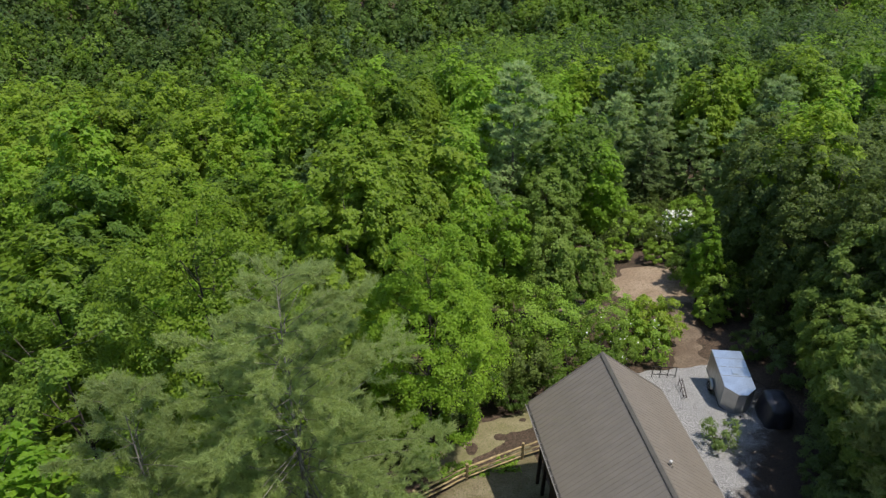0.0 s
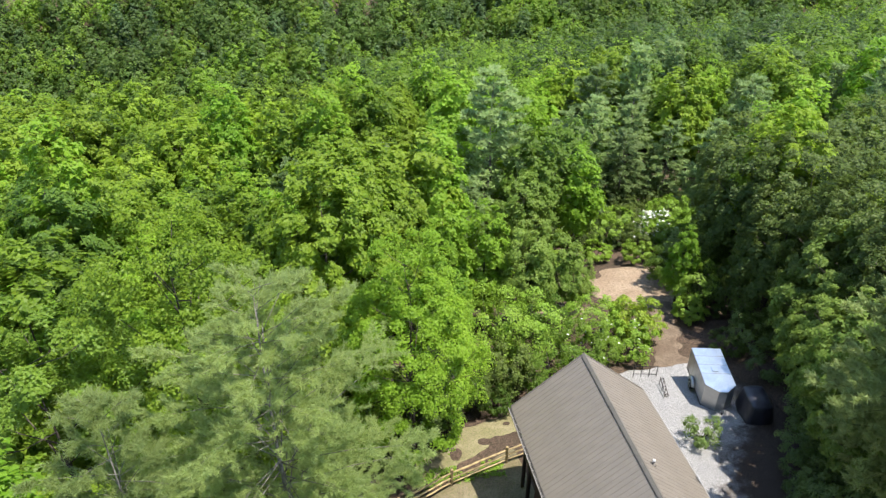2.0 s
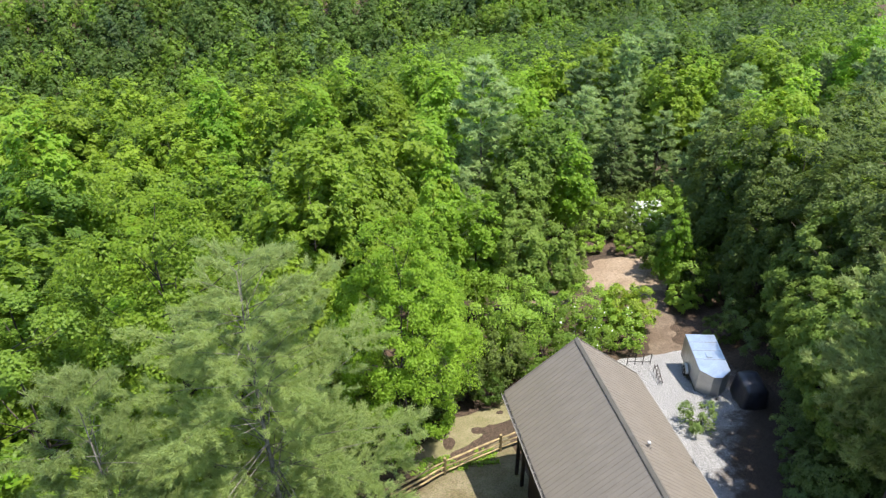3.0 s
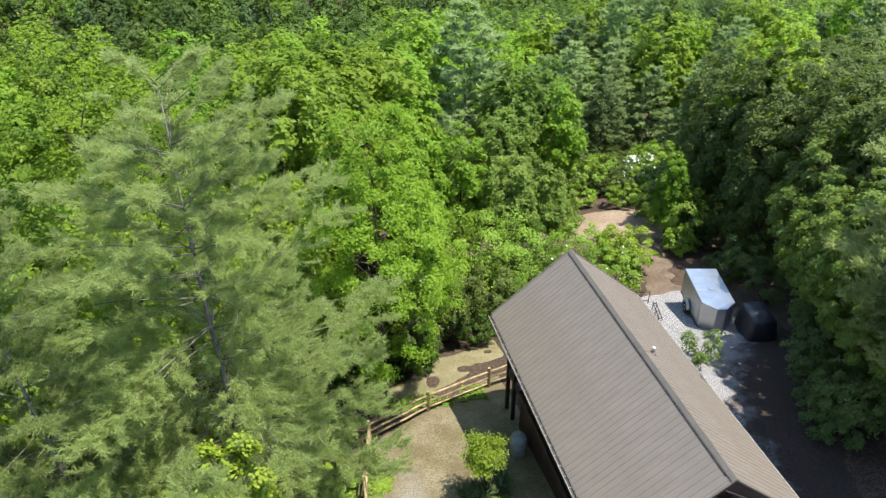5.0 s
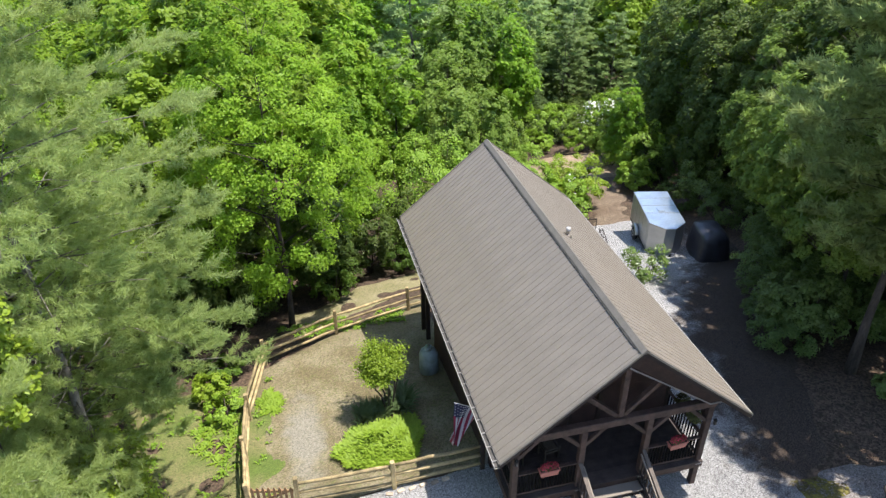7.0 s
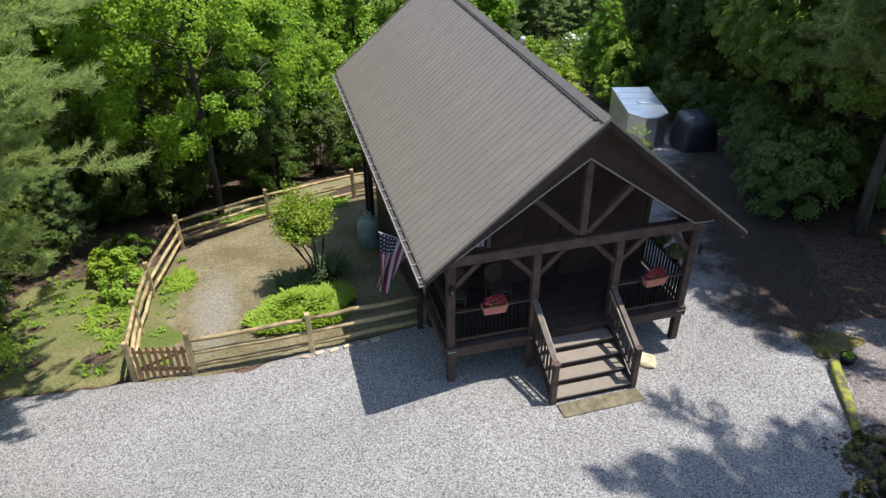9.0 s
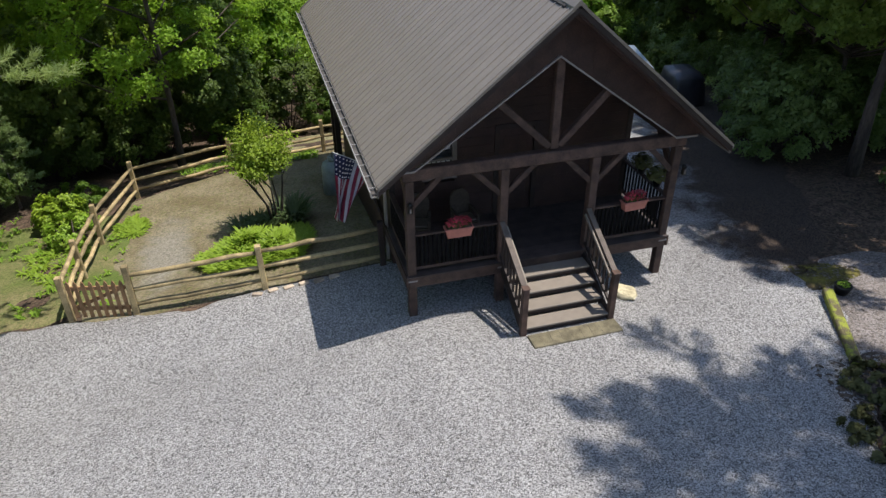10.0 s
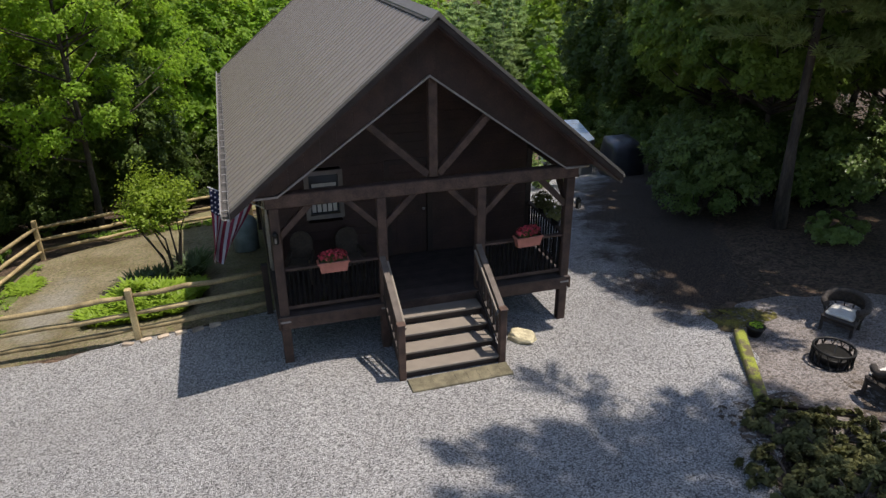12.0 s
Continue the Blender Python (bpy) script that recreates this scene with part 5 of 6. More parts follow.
# porch lanterns
for x in (-0.02, 5.5):
    l = part("lantern", lathe([(0.03, 0), (0.055, 0.02), (0.05, 0.16), (0.065, 0.17), (0.02, 0.23)], 8), BLACKM, cabin, "small black wall lantern")
    l.matrix_basis = pose(x + (-0.0 if x < 1 else 0.14), -0.075, 2.40)
    part("glass", bx(-0.018, 0.018, -0.058, -0.048, 0.04, 0.13), WINTRIM, l)

# ---- things at the cabin ----


def leafball(seed, n, r, leaf, flat=0.7):
    rng = np.random.default_rng(seed)
    D = unit(rng.normal(size=(n, 3)))
    P = D * np.array([*(r if isinstance(r, tuple) else (r, r)), (r[0] if isinstance(r, tuple) else r) * flat]) * rng.uniform(0.3, 1, (n, 1)) ** 0.5
    return leaf_quads(rng, P, unit(D + [0, 0, 0.6] + rng.normal(0, 0.4, (n, 3))), leaf)


def flower_box(x, y, z):
    b = thing("flower_box", x, y, z, 0, "terracotta rail planter full of red geraniums on the railing", "planter", "rail planters")
    bm = bx(-0.27, 0.27, -0.09, 0.09, 0, 0.2, 0.0)
    for vv in bm.verts:
        if vv.co.z < 0.1:
            vv.co.x *= 0.85
            vv.co.y *= 0.8
    part("trough", bm, TERRA, b)
    part("rim", bx(-0.285, 0.285, -0.105, 0.105, 0.175, 0.205, 0.006), TERRA, b)
    part("soil", bx(-0.25, 0.25, -0.08, 0.08, 0.2, 0.215), LITTER, b)
    f = link("foliage", faces_mesh("geranium_leaves", leafball(5, 260, (0.26, 0.11), 0.06, 0.45), 4), DARKLEAF, b)
    f.location.z = 0.25
    f = link("blossoms", faces_mesh("geranium_flowers", leafball(6, 300, (0.27, 0.12), 0.055, 0.4), 4), RED, b)
    f.location.z = 0.31
    return b


fb = flower_box(0.93, -0.02, FLOOR + 0.79)
copy_thing(fb, pose(4.66, -0.02, FLOOR + 0.79, 0, 0, 4))


def porch_chair(x, y, rz):
    c = thing("rocking_chair", x, y, FLOOR, rz, "tan wicker rocking chair on the porch", "chair", "porch chairs")
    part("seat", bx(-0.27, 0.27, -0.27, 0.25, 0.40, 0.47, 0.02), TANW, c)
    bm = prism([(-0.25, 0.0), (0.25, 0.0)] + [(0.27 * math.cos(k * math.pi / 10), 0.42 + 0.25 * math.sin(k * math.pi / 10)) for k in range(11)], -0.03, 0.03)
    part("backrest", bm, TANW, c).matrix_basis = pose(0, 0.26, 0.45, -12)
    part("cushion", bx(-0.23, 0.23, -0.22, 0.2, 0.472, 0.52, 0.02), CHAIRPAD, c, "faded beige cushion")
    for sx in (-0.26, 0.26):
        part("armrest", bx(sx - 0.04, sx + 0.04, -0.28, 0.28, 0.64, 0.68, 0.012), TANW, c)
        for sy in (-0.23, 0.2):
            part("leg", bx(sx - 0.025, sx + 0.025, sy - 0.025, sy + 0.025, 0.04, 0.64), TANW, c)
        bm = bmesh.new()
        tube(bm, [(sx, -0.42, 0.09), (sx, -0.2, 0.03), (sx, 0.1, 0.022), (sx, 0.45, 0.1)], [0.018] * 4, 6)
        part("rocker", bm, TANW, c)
    return c


pc = porch_chair(1.44, 1.2, 8)
pc.scale = (0.84, 0.84, 0.86)
copy_thing(pc, pose(0.45, 1.25, FLOOR, 0, 0, -15))


def hanging_plant(x, y, z, s=1.0):
    b = thing("potted_plant", x, y, z, 0, "dark leafy plant in a pot on the porch rail", "plant", "rail plants")
    part("pot", lathe([(0.08, 0), (0.12, 0.14), (0.125, 0.16), (0.05, 0.15)], 14), BLACKM, b)
    f = link("foliage", faces_mesh("basket_leaves", leafball(9, 320, 0.25, 0.08, 0.7), 4), LOWLEAF, b)
    f.location.z = 0.28
    b.scale = (s, s, s)
    return b


hp = hanging_plant(5.5, 0.55, FLOOR + 0.905)
copy_thing(hp, pose(5.5, 1.2, FLOOR + 0.905, 0, 0, 60))

# flag on a slanted pole at the yard-side wall
flag = thing("flag", -0.06, 2.0, 2.30, 0, "american flag hanging from a slanted pole on the wall", "flag")
bm = bmesh.new()
P0, P1 = Vector((0.06, 0, -0.06)), Vector((-1.04, 0.08, 0.52))
tube(bm, [P0, P1], [0.014, 0.012], 8)
part("flag_pole", bm, WHITE, flag)
part("bracket", bx(0.0, 0.1, -0.04, 0.04, -0.14, -0.04), BLACKM, flag)


def flag_point(u, v):
    """u along the pole, v down the hanging cloth, with folds."""
    p = P1.lerp(P0, 0.03 + 0.70 * u * (1 - 0.70 * v))
    sag = Vector((0.06 * math.sin(9 * u + 2 * v) * v - 0.13 * v, 0.11 * math.cos(11 * u + 3 * v) * (0.25 + v), -1.55 * v * (1 - 0.06 * u)))
    return p + sag


for s in range(13):
    bm = bmesh.new()
    # stripes run down the hang; each is a strip across u
    u0, u1 = s / 13, (s + 1) / 13
    v0 = 0.33 if s < 7 else 0.0
    rows = []
    for k in range(15):
        v_ = v0 + (1 - v0) * k / 14
        rows.append([bm.verts.new(flag_point(u0 + (u1 - u0) * q / 2, v_)) for q in range(3)])
    for a, b in zip(rows, rows[1:]):
        for q in range(2):
            bm.faces.new((a[q], a[q + 1], b[q + 1], b[q])).smooth = True
    bmesh.ops.solidify(bm, geom=bm.faces[:], thickness=0.003)
    part("stripe", bm, FLAGRED if s % 2 == 0 else FLAGWHITE, flag)
bm = bmesh.new()
rows = [[bm.verts.new(flag_point(q / 10 * 7 / 13, 0.33 * k / 8)) for q in range(11)] for k in range(9)]
for a, b in zip(rows, rows[1:]):
    for q in range(10):
        bm.faces.new((a[q], a[q + 1], b[q + 1], b[q])).smooth = True
bmesh.ops.solidify(bm, geom=bm.faces[:], thickness=0.003)
canton = part("canton", bm, FLAGBLUE, flag)
for i in range(5):
    for j in range(6):
        c = flag_point((j + 0.5) / 6 * 7 / 13, 0.33 * (i + 0.5) / 5)
        for side in (-1, 1):
            bm = bmesh.new()
            bmesh.ops.create_circle(bm, cap_ends=True, radius=0.021, segments=5)
            part("star", bm, FLAGWHITE, canton).matrix_basis = Matrix.Translation(c + Vector((0, side * 0.012, 0))) @ pose(0, 0, 0, 90, 0, 20)

# gas cylinder against the side wall
tank = thing("gas_cylinder", -0.56, 7.7, float(hgt(-0.56, 7.7)), 0, "upright grey-green gas cylinder with a valve collar", "gas tank")
part("body", lathe([(0.30, 0.0), (0.38, 0.06), (0.38, 0.98), (0.33, 1.12), (0.18, 1.22), (0.05, 1.24)], 28), TANK, tank, smooth=False)
part("foot_ring", lathe([(0.33, -0.08), (0.33, 0.05), (0.30, 0.05)], 28), TANK, tank)
part("collar", lathe([(0.14, 1.18), (0.145, 1.36), (0.13, 1.37), (0.05, 1.34)], 20), TANK, tank)
tank.scale = (0.92, 0.92, 0.88)
part("valve", lathe([(0.03, 1.3), (0.03, 1.45), (0.05, 1.46), (0.02, 1.5)], 10), TRIM, tank)

# steps mat and rock
mm = thing("stone_slab", 2.80, -1.64, 0.125, 0.6, "flat brown stone slab at the foot of the stairs", "slab")
part("slab", bx(-0.92, 0.92, -0.19, 0.19, -0.06, 0.06, 0.012), MATSTONE, mm)
for k in range(1, 9):
    part("joint", bx(-0.92 + k * 0.205, -0.917 + k * 0.205, -0.18, 0.18, 0.06, 0.0625), BROWN, mm)


def rock(name, x, y, s, seed, material, label, flat=0.55, group=""):
    bm = bmesh.new()
    bmesh.ops.create_icosphere(bm, subdivisions=3, radius=1)
    for v_ in bm.verts:
        n = v_.co.copy()
        k = 1 + 0.34 * noise.noise(n * 1.3 + Vector((seed, 0, 0))) + 0.12 * noise.noise(n * 4 + Vector((0, seed, 0)))
        v_.co = Vector((n.x * s[0], n.y * s[1], max(-0.3, min(n.z, 0.62)) * s[2])) * k
    ob = part(name, bm, material)
    ob.matrix_basis = pose(x, y, float(hgt(np.array(x), np.array(y))) + 0.11, 0, 0, seed * 40)
    return tagged(ob, label, "rock", group)


rock("boulder", 4.37, -0.62, (0.31, 0.22, 0.18), 3, BOULDER, "pale flat-topped rock on the gravel")
# brick-shaped blocks standing for the pale rocks under the fence
for k in range(6):
    eb = part("edging_brick", bx(-0.11, 0.11, -0.055, 0.055, -0.03, 0.06, 0.008), BRICK)
    bx_, by_ = -3.05 + k * 0.34, 2.02 + 0.02 * (k % 2)
    eb.matrix_basis = pose(bx_, by_, float(hgt(np.array(bx_), np.array(by_))) + 0.05, 4 * (k % 3 - 1), 5 * (k % 2), (k * 37) % 40 - 15)
    tagged(eb, "pale tan brick-shaped block standing for a rock under the fence", "brick", "edging bricks")

# ---- fence ----


def gz(x, y):
    return float(hgt(np.array(float(x)), np.array(float(y))))


FP = [(-0.21, 2.09), (-2.86, 2.22), (-5.65, 2.48), None, (-7.05, 2.85), (-7.18, 5.1), (-7.1, 7.2), (-6.48, 10.4), (-3.58, 11.75), (-0.31, 12.85), (2.0, 13.6)]
fence = thing("split_rail_fence", 0, 0, 0, 0, "weathered three-rail split-rail fence round the yard", "fence")
frng = random.Random(4)
for p in FP:
    if p:
        z = gz(*p)
        h_ = 1.22 + frng.uniform(-0.04, 0.06)
        bm = stick((p[0], p[1], z - 0.2), (p[0] + frng.uniform(-0.03, 0.03), p[1] + frng.uniform(-0.03, 0.03), z + h_), 0.13, 0.13, 0.015)
        part("fence_post", bm, BROWN if p[0] > -0.5 and p[1] < 3 else FENCE, fence)
for a, b in zip(FP, FP[1:]):
    if a and b:
        for lev in (0.28, 0.64, 1.02):
            bm = bmesh.new()
            pts, rad = [], []
            for k in range(6):
                f = k / 5
                x, y = a[0] + (b[0] - a[0]) * f, a[1] + (b[1] - a[1]) * f
                z = gz(a[0], a[1]) * (1 - f) + gz(b[0], b[1]) * f + lev
                pts.append((x + frng.uniform(-0.012, 0.012), y + frng.uniform(-0.012, 0.012), z + frng.uniform(-0.018, 0.018)))
                rad.append(0.058 if 0 < k < 5 else 0.042)
            tube(bm, pts, rad, 5)
            part("rail", bm, FENCE, fence)
gate = thing("picket_gate", -6.33, 2.63, gz(-6.33, 2.63), math.degrees(math.atan2(-0.34, 1.45)), "low brown cedar picket gate beside the fence", "gate")
for k in range(8):
    x = -0.56 + k * 0.16
    bm = prism([(x - 0.04, 0.08), (x + 0.04, 0.08), (x + 0.04, 0.95), (x, 1.03), (x - 0.04, 0.95)], -0.035, -0.013)
    part("picket", bm, PICKET, gate)
for z in (0.25, 0.78):
    part("gate_rail", bx(-0.62, 0.62, -0.012, 0.025, z, z + 0.09), PICKET, gate)
part("diagonal_brace", stick((-0.55, 0.045, 0.3), (0.55, 0.045, 0.8), 0.03, 0.08), PICKET, gate)

# ---- plants in the yard ----


def shrub(name, seed, x, y, R, H, leaf, n, material, label, stems=True, group="", blossoms=0, category="shrub"):
    t_ = thing(name, x, y, gz(x, y), 0, label, category, group)
    V, C = broad_crown(seed, H, R, H * 0.22, max(14, n // 90), 90, leaf)
    me = faces_mesh("foliage", V, 4)
    link("foliage", me, material, t_)
    bm = bmesh.new()
    for c in C[:: max(1, len(C) // 9)]:
        tube(bm, [(c[0] * 0.08, c[1] * 0.08, -0.1), (c[0] * 0.45, c[1] * 0.45, c[2] * 0.5), tuple(c)], [0.03, 0.02, 0.008], 4)
    part("branch_frame", bm, BARK, t_)
    if blossoms:
        rng_ = np.random.default_rng(seed + 5)
        k = rng_.integers(0, len(V), blossoms)
        P = V[k].mean(1)
        P[:, 2] += 0.06
        tagged(link("blossom_cover", faces_mesh("blossom_cover", leaf_quads(rng_, P, unit(rng_.normal(0, 0.5, P.shape) + [0, 0, 1]), leaf * 0.9, 0.9), 4), PETAL, t_), kind="stuff")
    return t_


# multi-stem ornamental tree
ct = thing("crape_myrtle", -2.38, 5.95, gz(-2.38, 5.95), 0, "multi-stem small tree with lime-green leaves in the yard", "tree")
mrng = np.random.default_rng(90)
P, N = [], []
for k in range(110):
    a, q = k * 2.39996, math.sqrt((k + 0.5) / 110)
    lobe = 1 + 0.45 * noise.noise(Vector((math.cos(a) * 1.3, math.sin(a) * 1.3, q * 2.0)))
    r0, r1 = 0.25 * q, 1.02 * q * lobe * mrng.uniform(0.7, 1.08)
    z0, z1 = 1.35 + 0.4 * mrng.uniform(), (2.98 - 0.7 * q ** 2) * (0.55 + 0.45 * lobe) * mrng.uniform(0.84, 1.04)
    f = mrng.uniform(0.2, 1.05, 95)[:, None]
    d = np.array([math.cos(a), math.sin(a), 0])
    P.append(d * (r0 + (r1 - r0) * f) + np.array([0, 0, 1]) * (z0 + (z1 - z0) * f ** 0.8) + np.array([-0.2, 0.0, 0]) + mrng.normal(0, 0.085, (95, 3)))
    N.append(unit(d * 0.4 + np.array([0, 0, 0.8]) + mrng.normal(0, 0.5, (95, 3))))
V = leaf_quads(mrng, np.concatenate(P), np.concatenate(N), 0.075)
link("crown", faces_mesh("myrtle_leaves", V, 4), LIMELEAF, ct)
for k in range(7):
    a = k * 0.9
    bm = bmesh.new()
    tube(bm, [(0.10 * math.cos(a), 0.10 * math.sin(a), -0.1), (0.22 * math.cos(a + 0.2), 0.22 * math.sin(a + 0.2), 0.7), (0.46 * math.cos(a + 0.4) - 0.12, 0.46 * math.sin(a + 0.4), 1.4), (0.8 * math.cos(a) - 0.2, 0.8 * math.sin(a), 2.1)],
         [0.036, 0.028, 0.02, 0.009], 6)
    part("stem", bm, BARK, ct)

def fern_bed(name, seed, x, y, rx, ry, n, label, frond=0.55, material=None, steep=1.15, category="ferns", mound=0.0):
    rng_ = np.random.default_rng(seed)
    V = []
    for _ in range(n):
        a, r = rng_.uniform(0, 2 * np.pi), math.sqrt(rng_.uniform())
        r *= 1 + 0.6 * noise.noise(Vector((math.cos(a) * 1.7, math.sin(a) * 1.7, seed)))
        px, py = x + rx * r * math.cos(a), y + ry * r * math.sin(a)
        pz = gz(px, py) + mound * max(0.0, 1 - r * r) * rng_.uniform(0.2, 1.0) * (0.7 + 1.3 * noise.noise(Vector((px * 2.2, py * 2.2, seed))))
        for k in range(11):
            b = rng_.uniform(0, 2 * np.pi)
            L = frond * rng_.uniform(0.6, 1.15)
            d = np.array([math.cos(b), math.sin(b), 0])
            s_ = np.array([-d[1], d[0], 0])
            pts = [np.array([px, py, pz]) + d * L * f + np.array([0, 0, L * (steep * f - 0.85 * f * f)]) for f in (0, 0.35, 0.7, 1.0)]
            for (p, w0), (q, w1) in zip(zip(pts, (0.010, 0.026, 0.02)), zip(pts[1:], (0.026, 0.02, 0.004))):
                V += [p - s_ * w0, p + s_ * w0, q + s_ * w1, q - s_ * w1]
    ob = link(name, faces_mesh(name, np.array(V), 4), material or FERNLEAF)
    return tagged(ob, label, category, kind="stuff")


fern_bed("fern_bed", 1, -2.85, 4.15, 1.3, 0.95, 1150, "bed of feathery bright green ferns behind the fence", 0.27, steep=1.75, mound=0.42)
fern_bed("iris_bed", 5, -2.95, 5.75, 0.55, 0.4, 60, "clump of grey-green strap leaves under the small tree", 0.36, IRISLEAF, 2.0, "iris leaves")
fern_bed("iris_clump", 6, -1.95, 6.1, 0.22, 0.5, 26, "clump of grey-green strap leaves under the small tree", 0.6, IRISLEAF, 1.7, "iris leaves")
fern_bed("fern_tuft", 2, -6.35, 7.9, 0.38, 0.5, 50, "bright green ferns along the fence", 0.34)
fern_bed("weed_tuft", 3, -8.2, 6.6, 0.8, 1.3, 42, "bright green weeds outside the fence", 0.3)
shrub("spicebush", 96, -10.6, 2.3, 1.6, 4.9, 0.11, 7500, LIMELEAF, "tall yellow-green leafy shrub among the pines")
shrub("azalea_shrub", 94, -8.2, 10.1, 0.9, 0.9, 0.1, 4200, SHADELEAF, "mid green leafy shrub outside the fence")
shrub("azalea_shrub", 95, -7.9, 7.7, 0.75, 0.9, 0.09, 2600, SHRUBLEAF, "low light green shrub against the fence")
shrub("azalea_shrub", 93, -8.5, 8.9, 0.75, 1.15, 0.1, 4200, LIMELEAF, "lime-green leafy shrub outside the fence")

# ---- drive and back of the cabin ----
tr = thing("cargo_trailer", 0, 0, 0, 0, "silver enclosed cargo trailer with a v-nose and shiny roof", "trailer")
tz = -3.10
tr.matrix_basis = pose(13.9, 16.94, tz, 0, 0, 166.2) 
HW, LB, LF, NOSE = 0.895, -1.75, 1.6, 0.62


def nosed(z0, z1, grow=0.0):
    bm = bmesh.new()
    o = [(-HW - grow, LB - grow), (HW + grow, LB - grow), (HW + grow, LF), (0.25, LF + NOSE + grow), (-0.25, LF + NOSE + grow), (-HW - grow, LF)]
    a = [bm.verts.new((x, y, z0)) for x, y in o]
    b = [bm.verts.new((x, y, z1)) for x, y in o]
    for i in range(6):
        bm.faces.new((a[i], a[(i + 1) % 6], b[(i + 1) % 6], b[i]))
    bm.faces.new(a[::-1])
    bm.faces.new(b)
    return bm


part("body", nosed(0.42, 1.93), ALU, tr)
part("roof", nosed(1.965, 2.0, 0.0), ALUROOF, tr, "shiny metal roof reflecting the sky")
for k in range(3):
    part("roof_seam", bx(-HW + 0.01, HW - 0.01, LB + 0.75 + k * 0.8, LB + 0.775 + k * 0.8, 2.001, 2.008), GUTTER, tr)
part("roof_vent", bx(-0.18, 0.18, 0.1, 0.46, 2.001, 2.05, 0.01), ALUROOF, tr, "low square roof vent")
part("roof_rail", nosed(1.932, 1.963, 0.02), GUTTER, tr)
part("skirt", nosed(0.34, 0.418, 0.015), BLACKM, tr)
for k in range(5):
    y = LB + 0.4 + k * 0.6
    for sx in (-1, 1):
        part("panel_seam", bx(sx * HW - 0.004, sx * HW + 0.006 * sx, y, y + 0.02, 0.45, 1.92) if sx > 0 else bx(-HW - 0.006, -HW + 0.002, y, y + 0.02, 0.45, 1.92), GUTTER, tr)
for sx in (-1, 1):
    wh = part("wheel", lathe([(0.15, -0.09), (0.32, -0.09), (0.345, -0.06), (0.345, 0.06), (0.32, 0.09), (0.15, 0.09)], 24), TYRE, tr)
    wh.matrix_basis = pose(sx * (HW + 0.12), -0.2, 0.345, 0, 90, 0)
    part("rim", lathe([(0.02, -0.05), (0.15, -0.07), (0.17, 0.095), (0.05, 0.08)], 16), WHITE, wh)
    fd = bmesh.new()
    tube(fd, [(sx * (HW + 0.12), -0.2 + 0.46 * math.cos(a), 0.36 + 0.40 * math.sin(a)) for a in np.linspace(0.25, math.pi - 0.25, 8)], [0.11] * 8, 6)
    part("fender", fd, ALU, tr)
for sx in (-0.16, 0.16):
    part("tongue", stick((sx * 2.4, LF + NOSE - 0.2, 0.38), (0.03 * sx, LF + NOSE + 0.85, 0.38), 0.06, 0.08), BLACKM, tr)
part("jack", bx(-0.04, 0.04, LF + NOSE + 0.45, LF + NOSE + 0.53, 0.0, 0.8), BLACKM, tr)
part("side_door", bx(HW + 0.002, HW + 0.012, 0.75, 1.4, 0.5, 1.85), ALU, tr)

# vehicle under a black cover
cov = thing("covered_vehicle", 15.0, 13.9, gz(15.0, 13.9), -12, "small vehicle under a shiny black fabric cover", "covered vehicle")
bm = bmesh.new()
bmesh.ops.create_cube(bm, size=2.0)
bmesh.ops.subdivide_edges(bm, edges=bm.edges[:], cuts=7, use_grid_fill=True)
for v_ in bm.verts:
    p = v_.co
    zz = (p.z + 1) / 2
    taper = 1 - 0.22 * zz ** 2
    e = 0.10 * (1 - zz) * (noise.noise(Vector((p.x * 2, p.y * 2, 5))) + math.sin(7 * math.atan2(p.y, p.x)) * 0.35)
    q = Vector((p.x * 0.78 * (taper + e), p.y * 1.18 * (taper + e), zz * 1.62))
    rad = max(abs(p.x), abs(p.y), 1e-3)
    k = rad / math.hypot(p.x, p.y) if math.hypot(p.x, p.y) > 0 else 1
    round_ = 1 - 0.42 * (1 - k)
    q.x *= round_
    q.y *= round_
    if zz > 0.95:
        q.z -= 0.12 * rad ** 4 + 0.05 * noise.noise(Vector((p.x * 1.7, p.y * 1.7, 2)))
    v_.co = q
part("cover", bm, TARP, cov, smooth=True)

shrub("rhododendron_shrub", 101, 10.6, 12.2, 1.1, 1.9, 0.13, 1500, LAUREL, "open leggy shrub with dull green leaves beside the drive")
rack = thing("metal_rack", 10.9, 19.4, gz(10.9, 19.4), -12, "rusty metal rail panel standing at the drive's end", "rack")
for x in (-0.75, -0.25, 0.25, 0.75):
    part("upright", bx(x - 0.02, x + 0.02, -0.02, 0.02, -0.05, 1.0), BLACKM, rack)
for z in (0.3, 0.95):
    part("bar", bx(-0.75, 0.75, -0.015, 0.015, z, z + 0.035), BLACKM, rack)
bench = thing("timber_bench", 11.3, 17.6, gz(11.3, 17.6), 75, "low narrow dark slatted bench at the drive's edge", "bench")
for y in (-0.11, 0.07):
    part("slat", bx(-0.85, 0.85, y, y + 0.045, 0.42, 0.455, 0.006), BROWN, bench)
for x in (-0.7, 0.0, 0.7):
    part("cross_bar", bx(x - 0.02, x + 0.02, -0.13, 0.13, 0.385, 0.419), BROWN, bench)
    for y in (-0.12, 0.1):
        part("leg", bx(x - 0.02, x + 0.02, y - 0.015, y + 0.015, -0.05, 0.385), BROWN, bench)
